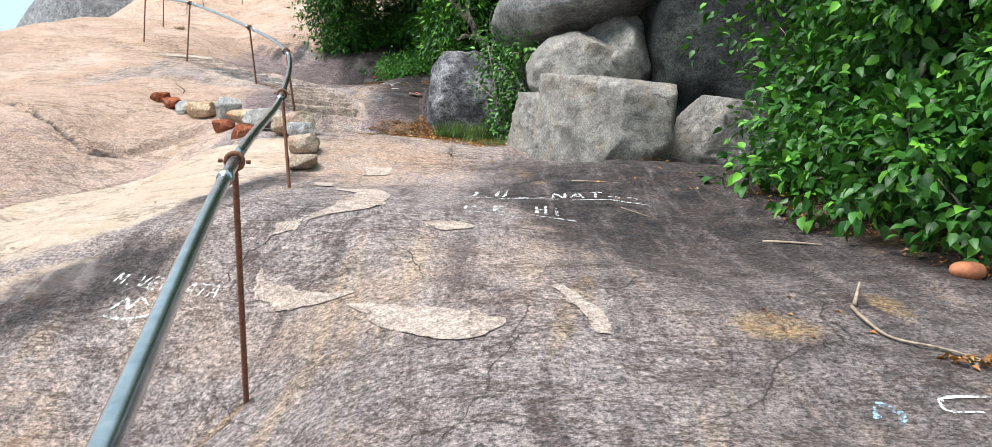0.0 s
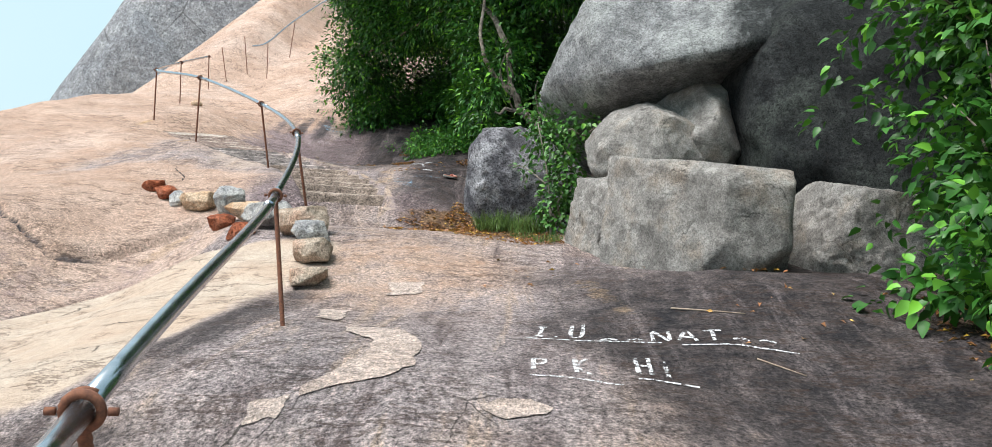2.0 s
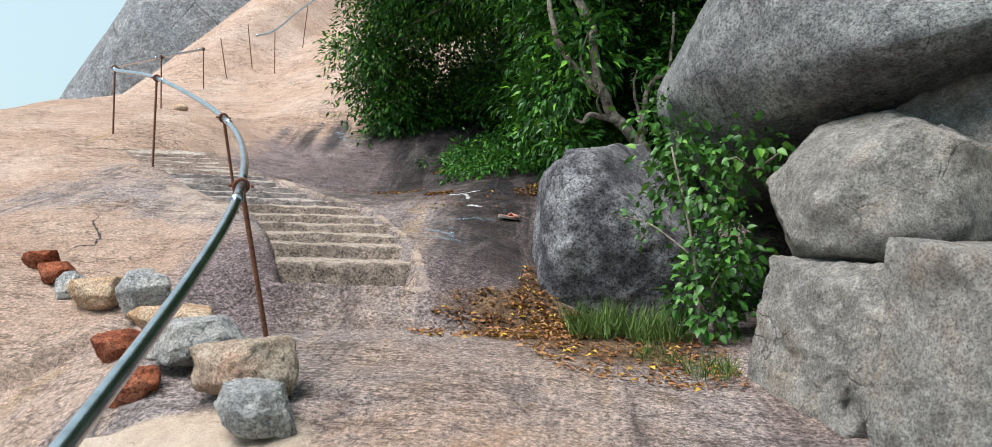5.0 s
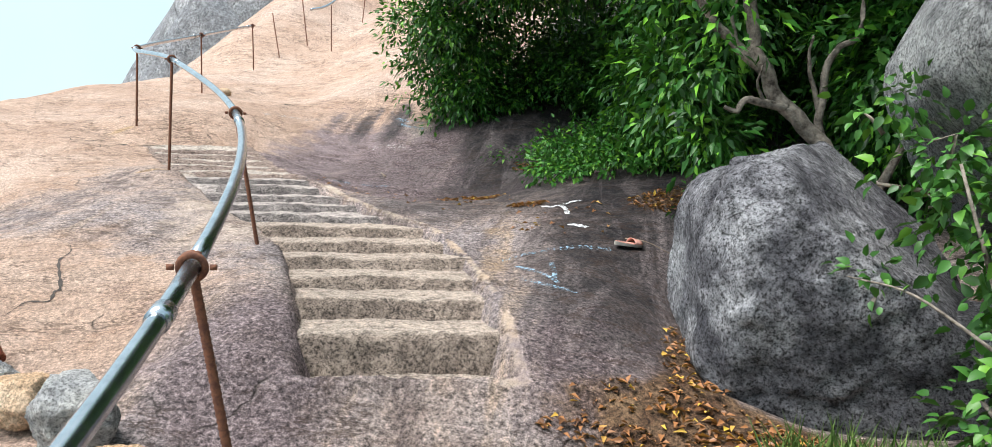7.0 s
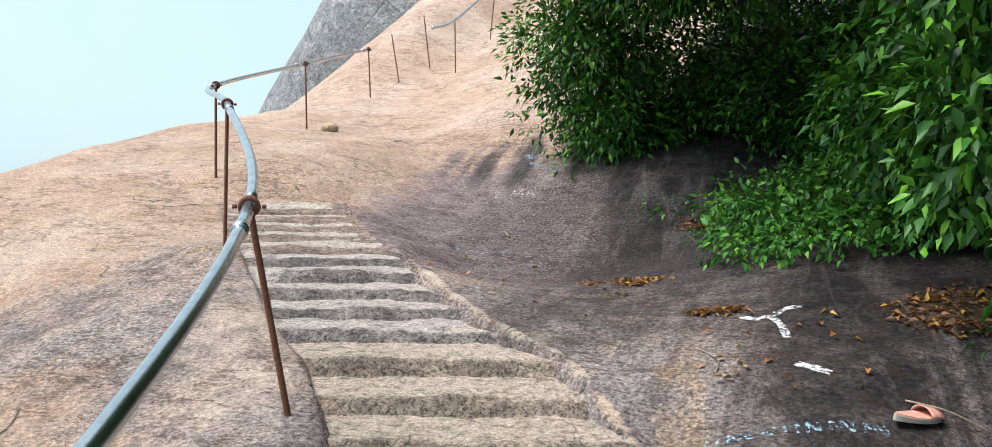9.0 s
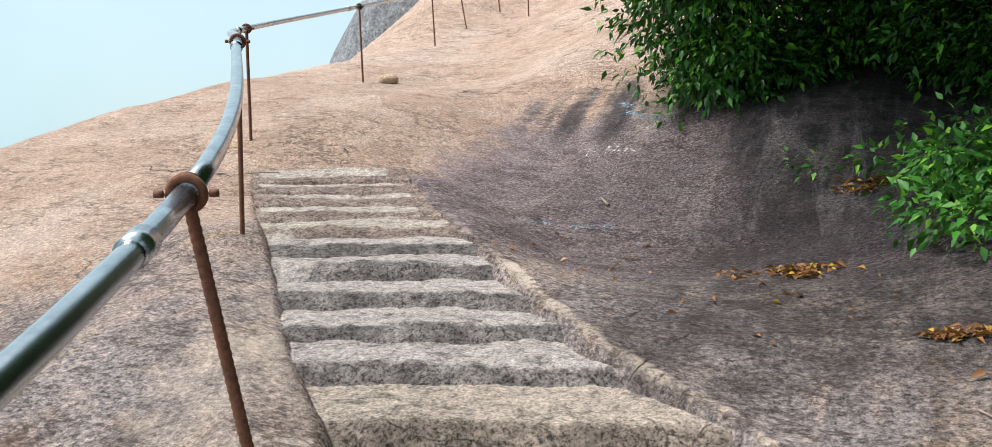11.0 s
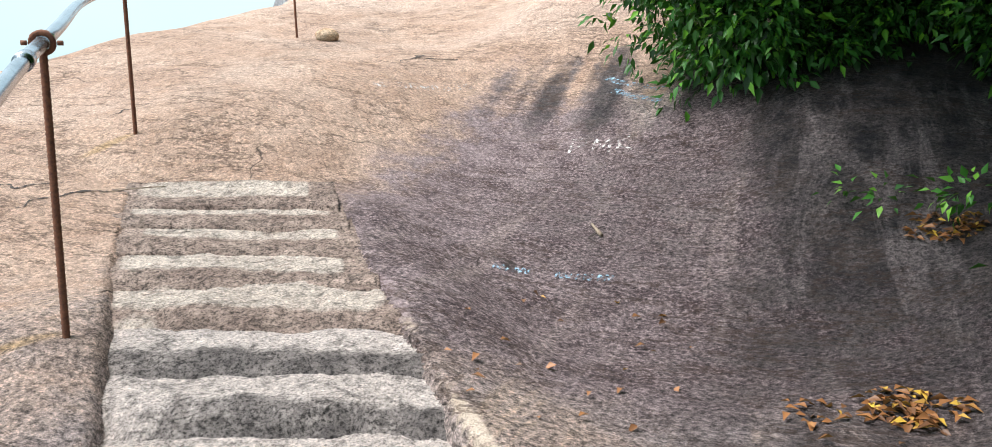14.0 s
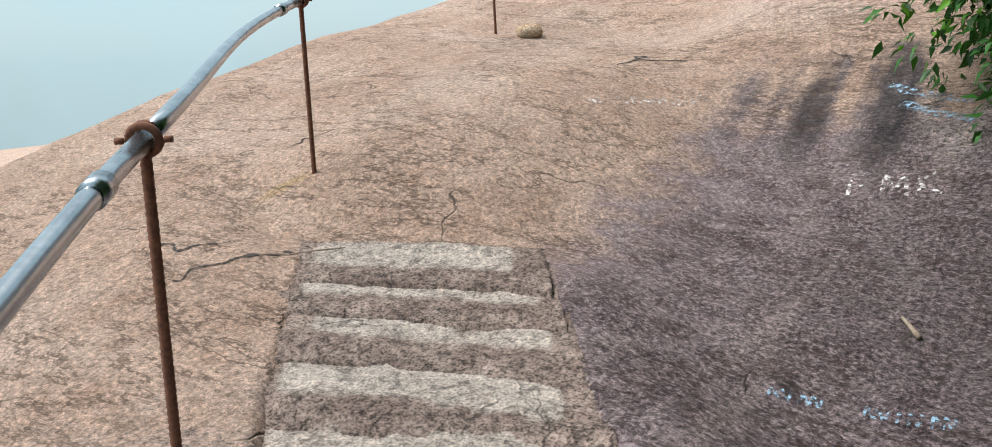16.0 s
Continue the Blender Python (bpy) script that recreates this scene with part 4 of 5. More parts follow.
def smooth_line(pts, n=14):
    pts = [Vector(p) for p in pts]
    ext = [2 * pts[0] - pts[1]] + pts + [2 * pts[-1] - pts[-2]]
    out = []
    for i in range(1, len(ext) - 2):
        p0, p1, p2, p3 = ext[i - 1:i + 3]
        for k in range(n):
            u = k / n
            out.append(0.5 * (2 * p1 + (p2 - p0) * u + (2 * p0 - 5 * p1 + 4 * p2 - p3) * u * u + (3 * p1 - p0 - 3 * p2 + p3) * u ** 3))
    out.append(pts[-1])
    return out


def build_post(base, top, ribbed):
    x, y = base
    foot = Vector((x, y, ground_z(x, y)))
    tip = Vector(top)
    post = thing("rail_post", foot, "rusty ribbed iron bar post set in rock", "post", "posts of the handrail")
    way = tip - foot
    steps = int(way.length / (0.009 if ribbed else 0.08))
    pts, rad = [], []
    for i in range(steps + 1):
        u = i / steps
        pts.append(way * u - way.normalized() * 0.05 * (1 - u))
        rad.append(0.0125 + (0.0022 if ribbed and i % 2 else 0.0))
    mesh_object("bar", *tube(pts, rad, 7), M_RUST, post)
    return post, tip - foot


line = smooth_line([p[1] for p in POSTS[:9]])
rail = thing("handrail", line[0], "galvanised steel pipe handrail along the steps", "handrail")
per = 14
for i in range(8):
    seg = line[i * per:(i + 1) * per + 1]
    mesh_object("pipe", *tube([p - line[0] for p in seg], 0.024, 16), M_PIPE, rail)
    a = line[(i + 1) * per - 2]
    b = line[(i + 1) * per - 1]
    a2 = a + (b - a) * 0.3
    c2 = a + (b - a) * (0.3 + 0.07 / max((b - a).length, 0.01))
    mesh_object("coupler", *tube([a2 - line[0], c2 - line[0]], 0.030, 16), M_PIPE, rail)
for i, (base, top) in enumerate(POSTS):
    post, tip = build_post(base, top, i in (1, 2, 3, 4, 5, 6))
    if i < 9:
        j = i * per
        t = (line[min(j + 1, len(line) - 1)] - line[max(j - 1, 0)]).normalized()
        a = t.cross(Vector((0, 0, 1))).normalized()
        b = a.cross(t)
        ring = [tip + 0.034 * (math.cos(g) * a + math.sin(g) * b) for g in [2 * math.pi * k / 20 for k in range(20)]]
        mesh_object("loop", *tube(ring, 0.010, 8, True), M_RUST, post)
        for sgn in (-1, 1):
            c = tip + a * 0.046 * sgn
            mesh_object("bolt", *tube([c, c + a * 0.018 * sgn], 0.009, 6), M_RUST, post)
        ring = [p + t * 0.02 for p in ring[3:]]
        mesh_object("hook", *tube(ring, 0.008, 8), M_RUST, post)
upper = [(-7.05, 20.9, 6.38), (-6.83, 21.55, 6.66), (-6.80, 24.0, 7.93), (-6.3, 27.0, 9.6), (-5.0, 29.5, 11.2)]
high_rail = thing("handrail", upper[0], "galvanised steel pipe handrail high on the dome", "handrail")
mesh_object("pipe", *tube([Vector(p) - Vector(upper[0]) for p in smooth_line(upper, 8)], 0.026, 12), M_PIPE, high_rail)

# ---- plants ----
def leaf_mesh(name, centres, normals, tips, sizes, mat, parent, width=0.5, fold=0.25, full=False):
    """Many pointed leaves, each folded along its midrib; full ones have a rounded outline and a drooping tip."""
    n = len(centres)
    t = tips / np.linalg.norm(tips, axis=1)[:, None]
    s = np.cross(t, normals)
    s /= np.maximum(np.linalg.norm(s, axis=1), 1e-6)[:, None]
    u = np.cross(s, t)
    L = sizes[:, None]
    if full:
        rib = [(0.0, 0.0), (0.30, -0.02), (0.66, -0.05), (1.0, -0.20)]
        side = [(0.24, 0.47, 0.09), (0.60, 0.40, 0.05)]
        quads = [(0, 1, 4), (4, 1, 2), (4, 2, 5), (5, 2, 3), (0, 6, 1), (6, 2, 1), (6, 7, 2), (7, 3, 2)]
    else:
        rib = [(0.0, 0.0), (0.45, -0.03), (1.0, -0.16)]
        side = [(0.36, 0.5, 0.35 * fold)]
        quads = [(0, 1, 3), (3, 1, 2), (0, 4, 1), (1, 4, 2)]
    pts = [centres + t * L * a + u * L * h for a, h in rib]
    for sgn in (1, -1):
        pts += [centres + t * L * a + sgn * s * L * width * w + u * L * h for a, w, h in side]
    v = np.stack(pts, 1).reshape(-1, 3)
    base = np.arange(n)[:, None] * len(pts)
    f = np.concatenate([base + np.array([q]) for q in quads])
    me = bpy.data.meshes.new(name)
    me.vertices.add(len(v))
    me.vertices.foreach_set("co", v.ravel())
    me.loops.add(f.size)
    me.loops.foreach_set("vertex_index", f.ravel())
    me.polygons.add(len(f))
    me.polygons.foreach_set("loop_start", np.arange(len(f)) * 3)
    me.update(calc_edges=True)
    me.materials.append(mat)
    ob = new(name, me)
    if parent:
        ob.parent = parent
    return ob


def crown(lobes, tips_per_m3, leaves, size, seed, gap=0.1, shell=0.35, shoots=0.0):
    """Leaf places in a crown of lobes: twig tips, thinned by noise, with leaves fanned round each tip."""
    r = np.random.default_rng(seed)
    out = []
    for (cx, cy, cz, rx, ry, rz) in lobes:
        count = int(tips_per_m3 * 4.19 * rx * ry * rz)
        d = r.normal(size=(count, 3))
        d /= np.linalg.norm(d, axis=1)[:, None]
        rad = (shell + (1 - shell) * r.random(count) ** 0.6)
        wob = 1 + 0.22 * grain3(d * 1.3, 1.6, seed, 3) + shoots * np.maximum(grain3(d * 3.0 + cx, 1.9, seed + 2, 2) - 0.25, 0)
        p = np.array([cx, cy, cz]) + d * np.array([rx, ry, rz]) * (rad * wob)[:, None]
        keep = grain3(p, 2.1, seed + 5, 2) > -0.75 + gap
        out.append(np.concatenate([p[keep], d[keep]], 1))
    q = np.concatenate(out)
    p, d = np.repeat(q[:, :3], leaves, 0), np.repeat(q[:, 3:], leaves, 0)
    n = len(p)
    sway = r.normal(size=(n, 3))
    droop = np.array([0, 0, -0.55])
    way = d * 0.7 + sway * 0.75 + droop
    p = p + sway * size * 0.75
    nor = np.array([0, 0, 1.0]) + 0.55 * r.normal(size=(n, 3)) + 0.35 * d
    return p, nor, way, size * (0.65 + 0.6 * r.random(n)), q[:, :3]


def limb(points, r0, r1, seed=0):
    pts = smooth_line(points, 6)
    wob = np.array([p[:] for p in pts])
    k = len(pts)
    pts = [Vector(p) + 0.5 * (r0 + r1) * Vector((math.sin(i * 0.9 + seed), math.cos(i * 0.7 + seed), 0)) * 0.3 for i, p in enumerate(wob)]
    return tube(pts, [r0 + (r1 - r0) * i / (k - 1) for i in range(k)], 9)


def plant(name, at, label, category, lobes, density, leaves, size, mat, seed, limbs=(), width=0.5, gap=0.1, shell=0.35, twigs=60, group="", core=0, full=False, shoots=0.0):
    ob = thing(name, at, label, category, group)
    o = np.array(at)
    p, nor, way, sz, tips = crown(lobes, density, leaves, size, seed, gap, shell, shoots)
    if core:
        q, nor2, way2, sz2, _ = crown([(a, b, c, 0.72 * d, 0.72 * e, 0.72 * f) for a, b, c, d, e, f in lobes], core, 7, size * 1.25, seed + 9, 0.0, 0.1)
        p, nor, way, sz = np.concatenate([p, q]), np.concatenate([nor, nor2]), np.concatenate([way, way2]), np.concatenate([sz, sz2])
    low = height(p[:, 0], p[:, 1], False) + 0.03
    ok = p[:, 2] > low
    leaf_mesh("crown", (p - o)[ok], nor[ok], way[ok], sz[ok], mat, ob, width, full=full)
    for i, (pts, r0, r1) in enumerate(limbs):
        mesh_object("trunk" if i == 0 else "limb", *limb([Vector(q) - Vector(at) for q in pts], r0, r1, i), M_BARK, ob)
    r = np.random.default_rng(seed + 1)
    verts, faces = [], []
    for k in r.choice(len(tips), min(twigs, len(tips)), replace=False):
        a = Vector(tips[k]) - Vector(at)
        c = min(lobes, key=lambda q: (Vector(q[:3]) - Vector(tips[k])).length)
        b = a.lerp(Vector(c[:3]) - Vector(at), 0.75) + Vector((0, 0, -0.1))
        v, f = tube([b, a.lerp(b, 0.5) + Vector(r.normal(size=3) * 0.05), a], [0.012, 0.008, 0.004], 5)
        faces += [tuple(i + len(verts) for i in q) for q in f]
        verts += v
    if verts:
        tagged(mesh_object("brushwood", verts, faces, M_BARK, ob), kind="stuff")
    return ob


# the tree behind the dark boulder, leaning over the bowl
plant("tree", (1.25, 9.35, ground_z(1.25, 9.35)), "leafy tree with a twisted pale trunk leaning from the rocks", "tree",
      # lobes centred above z 6.8 are unseen, added only to shade what lies below
      [(-1.3, 10.9, 7.5, 1.5, 1.6, 0.8), (0.3, 9.4, 7.6, 1.8, 1.6, 0.9), (-2.4, 12.4, 7.8, 1.8, 1.8, 0.8), (3.3, 7.0, 8.9, 2.0, 2.0, 0.8), (-2.65, 15.3, 4.8, 1.0, 0.9, 1.2), (-2.35, 15.2, 3.85, 0.72, 0.6, 0.62), (-2.1, 15.2, 6.3, 1.4, 1.3, 1.2), (-0.1, 13.2, 4.15, 0.34, 0.3, 0.28), (0.35, 13.4, 4.2, 0.6, 0.5, 0.6), (-0.2, 17.2, 4.6, 1.6, 0.7, 1.0), (0.52, 9.3, 3.75, 0.42, 0.3, 0.55), (0.42, 9.45, 2.95, 0.26, 0.26, 0.34), (0.8, 12.4, 3.8, 0.7, 0.7, 0.8), (-1.3, 14.4, 5.8, 1.3, 1.2, 1.0), (-0.4, 13.2, 5.9, 1.4, 1.3, 1.0), (0.3, 11.8, 5.7, 1.3, 1.3, 1.2), (1.1, 10.3, 5.7, 1.3, 1.2, 1.1), (0.35, 10.4, 4.4, 0.7, 0.6, 0.9), (0.25, 11.3, 3.7, 0.65, 0.6, 0.75), (0.2, 10.0, 3.4, 0.35, 0.35, 0.55), (2.3, 9.4, 6.0, 1.3, 1.2, 1.0),
       (-0.8, 16.0, 4.4, 1.7, 0.9, 1.2), (-1.5, 15.6, 3.9, 0.8, 0.6, 0.6), (0.1, 15.0, 3.95, 1.2, 0.8, 0.85), (0.9, 15.0, 4.6, 1.5, 1.0, 1.5), (1.9, 13.4, 4.5, 1.4, 1.2, 1.6), (2.4, 11.6, 4.2, 1.2, 1.2, 1.6), (2.6, 10.4, 3.6, 1.1, 1.0, 1.3), (1.75, 9.8, 3.5, 0.7, 0.6, 0.9), (0.3, 12.6, 7.6, 2.6, 2.3, 1.2), (2.4, 9.8, 7.3, 2.2, 2.2, 1.1), (-1.8, 15.0, 7.6, 2.2, 2.0, 1.1), (-1.2, 12.7, 6.9, 1.4, 1.4, 0.8), (-0.4, 11.0, 6.9, 1.3, 1.3, 0.8)],
      140, 11, 0.095, M_LEAF, 101,
      [([(1.25, 9.4, 1.9), (1.2, 9.38, 2.55), (1.15, 9.35, 2.78), (1.05, 9.35, 2.97), (0.86, 9.35, 3.15), (0.72, 9.35, 3.39), (0.64, 9.35, 3.62), (0.61, 9.4, 3.95), (0.45, 9.7, 4.4), (0.1, 10.6, 5.0), (-0.3, 12.0, 5.5)], 0.066, 0.035), ([(0.73, 9.35, 3.37), (0.54, 9.35, 3.56), (0.39, 9.35, 3.71), (0.28, 9.35, 3.9), (0.2, 9.4, 4.2), (0.2, 9.7, 4.9)], 0.042, 0.022), ([(1.16, 9.38, 2.75), (1.10, 9.4, 2.93), (1.09, 9.4, 3.15), (1.14, 9.42, 3.46), (1.21, 9.42, 3.56), (1.33, 9.4, 3.68), (1.36, 9.5, 4.2)], 0.036, 0.014), ([(0.87, 9.33, 3.15), (0.72, 9.28, 3.17), (0.59, 9.24, 3.19), (0.54, 9.2, 3.11), (0.46, 9.2, 3.14)], 0.034, 0.012), ([(1.09, 9.4, 3.12), (1.03, 9.38, 3.32), (1.0, 9.36, 3.46), (1.02, 9.36, 3.62)], 0.020, 0.008), ([(0.72, 9.28, 3.17), (0.66, 9.2, 3.28), (0.68, 9.16, 3.40)], 0.014, 0.005), ([(0.54, 9.35, 3.56), (0.5, 9.3, 3.75), (0.56, 9.28, 3.95)], 0.016, 0.006), ([(-0.3, 12.0, 5.5), (-1.4, 13.8, 5.4), (-2.8, 15.2, 5.0)], 0.04, 0.02), ([(1.25, 9.4, 2.2), (1.6, 9.4, 2.9), (1.75, 9.3, 3.6)], 0.04, 0.012)], width=0.42, twigs=0, core=260, gap=0.32)
plant("bush", (0.0, 11.8, ground_z(0.0, 11.8)), "low dense green shrub at the foot of the tree", "shrub",
      [(-0.86, 11.55, 2.72, 0.32, 0.4, 0.22), (-0.8, 12.15, 2.92, 0.4, 0.45, 0.26), (-0.55, 11.50, 2.74, 0.40, 0.45, 0.26), (-0.15, 11.45, 2.85, 0.5, 0.5, 0.32), (0.25, 11.6, 2.95, 0.5, 0.5, 0.36), (-0.6, 12.2, 2.98, 0.5, 0.6, 0.34), (0.0, 12.2, 3.15, 0.7, 0.6, 0.45), (0.75, 11.3, 3.0, 0.5, 0.5, 0.45), (-1.55, 13.3, 2.95, 0.22, 0.16, 0.07), (-1.1, 13.1, 3.0, 0.25, 0.2, 0.09)], 330, 10, 0.062, M_LOW, 131, [([(0.0, 11.8, 2.7), (-0.1, 11.75, 2.95), (-0.3, 11.6, 3.1)], 0.012, 0.005)], twigs=0, core=300, gap=0.2)
plant("bush", (0.35, 9.85, ground_z(0.35, 9.85)), "small dark green seedling shrub on leaf litter", "shrub", [(0.38, 9.85, 2.50, 0.24, 0.22, 0.14), (0.55, 9.55, 2.4, 0.16, 0.16, 0.12)], 420, 8, 0.06, M_VINE, 135, [([(0.35, 9.85, 2.3), (0.36, 9.85, 2.45), (0.40, 9.83, 2.55)], 0.006, 0.003)], twigs=0)
# the large shrub east of the slab
plant("bush", (4.5, 2.4, ground_z(4.5, 2.4)), "large leafy green shrub beside the slab", "shrub",
      [(3.95, 1.25, 1.35, 0.60, 0.65, 0.62), (3.75, 2.15, 1.35, 0.55, 0.6, 0.55), (4.0, 3.1, 2.0, 0.65, 0.7, 0.9), (4.4, 2.0, 2.6, 0.95, 1.1, 1.2), (4.4, 3.9, 3.1, 0.85, 0.8, 1.3), (4.75, 0.6, 1.6, 0.85, 0.8, 0.95), (5.0, 2.6, 4.1, 1.5, 1.7, 1.3), (4.9, 0.8, 3.0, 1.1, 1.1, 1.1), (3.45, 2.75, 1.25, 0.40, 0.4, 0.30), (3.55, 1.75, 1.02, 0.35, 0.45, 0.22), (4.15, 0.75, 1.0, 0.4, 0.4, 0.35), (4.9, -0.3, 1.4, 0.8, 0.7, 0.8), (5.2, 4.6, 4.4, 1.2, 0.9, 1.2)],
      125, 10, 0.094, M_SHRUB, 151, [([(4.5, 2.4, 0.9), (4.45, 2.4, 1.7), (4.6, 2.4, 2.8)], 0.05, 0.02), ([(4.5, 2.4, 0.9), (4.25, 2.0, 1.5), (4.05, 1.5, 2.0)], 0.035, 0.012), ([(4.55, 2.5, 0.9), (4.4, 3.2, 1.9), (4.35, 3.7, 3.0)], 0.04, 0.015), ([(4.2, 2.1, 1.1), (3.9, 2.0, 1.25), (3.75, 1.9, 1.45)], 0.012, 0.006)], width=0.62, twigs=160, core=120, gap=0.58, full=True, shoots=1.0)
# climbing plant in front of the great boulder
plant("vine", (1.25, 6.75, ground_z(1.25, 6.75)), "bright green climbing plant with heart-shaped leaves", "plant",
      [(1.32, 6.85, 1.72, 0.26, 0.26, 0.36), (1.40, 6.9, 2.1, 0.26, 0.28, 0.34), (1.28, 7.0, 2.5, 0.28, 0.3, 0.28), (1.12, 7.2, 2.72, 0.22, 0.25, 0.18), (0.98, 7.5, 2.95, 0.15, 0.2, 0.14), (1.55, 6.75, 2.70, 0.18, 0.2, 0.22), (0.92, 7.5, 2.2, 0.14, 0.2, 0.11)], 640, 7, 0.068, M_VINE, 171, [([(1.25, 6.75, 1.4), (1.2, 6.8, 2.0), (1.05, 6.9, 2.7)], 0.015, 0.006), ([(1.2, 6.8, 2.0), (0.95, 7.0, 2.2), (0.75, 7.2, 2.25)], 0.008, 0.003)], width=0.62, twigs=30, full=True, shoots=0.7)


def tuft(at, radius, count, length, seed):
    x, y = at
    r = np.random.default_rng(seed)
    g = 2 * math.pi * r.random(count)
    q = radius * np.sqrt(r.random(count))
    px, py = x + q * np.cos(g), y + q * np.sin(g)
    p = np.stack([px, py, height(px, py)], 1) - np.array([x, y, ground_z(x, y)])
    way = np.stack([0.5 * r.normal(size=count), 0.5 * r.normal(size=count), 1.0 + 0.2 * r.random(count)], 1)
    ob = leaf_mesh("grass_tuft", p, r.normal(size=(count, 3)), way, length * (0.5 + 0.7 * r.random(count)), M_GRASS, None, width=0.035, fold=0.1)
    ob.location = (x, y, ground_z(x, y))
    return tagged(ob, "tuft of thin green grass on leafy soil", "grass", "grass tufts below the vine", "stuff")


for k, (x, y, rad, cnt, ln) in enumerate([(0.62, 6.88, 0.20, 260, 0.24), (0.95, 6.80, 0.18, 220, 0.24), (1.20, 6.12, 0.16, 140, 0.12), (0.95, 6.35, 0.16, 90, 0.10), (3.7, 2.6, 0.2, 60, 0.1)]):
    tuft((x, y), rad, cnt, ln, 300 + k)

# ---- fallen leaves, twigs, sandal ----
def litter(spots, seed, label):
    r = np.random.default_rng(seed)
    px, py = [], []
    for x, y, rx, ry, n in spots:
        n = int(1.5 * n)
        g, q = 2 * math.pi * r.random(n), np.sqrt(r.random(n))
        px.append(x + rx * q * np.cos(g))
        py.append(y + ry * q * np.sin(g))
    px, py = np.concatenate(px), np.concatenate(py)
    n = len(px)
    p = np.stack([px, py, height(px, py) + 0.006 + 0.02 * r.random(n)], 1)
    way = np.stack([r.normal(size=n), r.normal(size=n), 0.15 * r.normal(size=n)], 1)
    nor = np.array([0, 0, 1.0]) + 0.35 * r.normal(size=(n, 3))
    ob = leaf_mesh("fallen_leaves", p, nor, way, 0.028 + 0.036 * r.random(n), M_LITTER, None, width=0.5, fold=0.5)
    return tagged(ob, label, "fallen leaves", kind="stuff")


litter([(0.75, 6.6, 0.6, 0.75, 330), (0.2, 7.8, 0.15, 0.65, 120), (0.2, 7.35, 0.6, 0.2, 160), (-0.3, 7.2, 0.2, 0.06, 30), (1.1, 6.05, 0.3, 0.25, 60), (-0.3, 6.85, 0.3, 0.1, 50), (0.25, 6.95, 0.45, 0.22, 170), (0.55, 7.2, 0.25, 0.25, 90)], 401, "brown, orange and yellow leaves fallen on soil")
litter([(-1.56, 11.62, 0.16, 0.16, 90), (-1.86, 11.5, 0.12, 0.12, 14), (-0.95, 10.42, 0.15, 0.05, 60), (0.25, 10.35, 0.38, 0.28, 200), (0.42, 9.2, 0.1, 0.45, 60), (-1.3, 13.15, 0.18, 0.12, 70)], 402, "small piles of dry brown leaves on rock")
litter([(3.7, 2.3, 0.45, 0.9, 220), (4.2, 0.9, 0.5, 0.5, 120), (3.35, -0.72, 0.22, 0.06, 45), (2.7, 4.0, 0.25, 0.1, 14)], 403, "brown and yellow leaves fallen under a shrub")
litter([(2.8, 2.6, 0.7, 1.0, 12), (1.2, 4.4, 0.8, 0.6, 12), (2.6, -0.2, 0.5, 0.4, 6), (-0.6, 9.9, 0.4, 0.6, 20), (-1.6, 10.9, 0.5, 0.7, 16), (-2.8, 11.8, 0.6, 0.8, 18)], 404, "single yellow leaves scattered on bare rock")


def stick(points, r0, label, mat=None):
    pts = [Vector((x, y, ground_z(x, y) + up)) for x, y, up in points]
    line_ = smooth_line(pts, 5)
    ob = mesh_object("twig", *tube([p - pts[0] for p in line_], [r0 * (1 - 0.6 * i / len(line_)) for i in range(len(line_))], 6), mat or M_TWIG)
    ob.location = pts[0]
    return tagged(ob, label, "twig")


stick([(2.98, -0.17, 0.01), (2.97, -0.32, 0.02), (3.02, -0.5, 0.01), (3.18, -0.62, 0.015), (3.34, -0.74, 0.01)], 0.010, "dead branch lying across the slab")
stick([(3.0, -0.15, 0.01), (3.06, -0.05, 0.09)], 0.012, "short broken stub of a dead branch")
stick([(3.05, 1.42, 0.008), (3.2, 1.36, 0.01), (3.38, 1.26, 0.01)], 0.012, "pale bleached twig on dark rock")
stick([(1.9, 2.95, 0.008), (2.1, 2.8, 0.01), (2.3, 2.75, 0.01)], 0.006, "thin dry twig on the slab")
stick([(2.2, 2.1, 0.006), (2.4, 1.95, 0.01)], 0.005, "thin dry twig on the slab")
stick([(-0.15, 9.5, 0.01), (0.0, 9.42, 0.05), (0.18, 9.4, 0.01)], 0.005, "thin dry twig beside a sandal")
stick([(-1.0, 9.9, 0.006), (-0.9, 9.75, 0.012), (-0.9, 9.6, 0.006)], 0.004, "thin curved twig on dark rock")
stick([(-5.35, 12.55, 0.01), (-5.5, 12.35, 0.02), (-5.62, 12.2, 0.01)], 0.005, "dry straw lying on rock")
stick([(-3.0, 13.2, 0.01), (-3.08, 13.3, 0.02)], 0.014, "short dark stick on the rock")


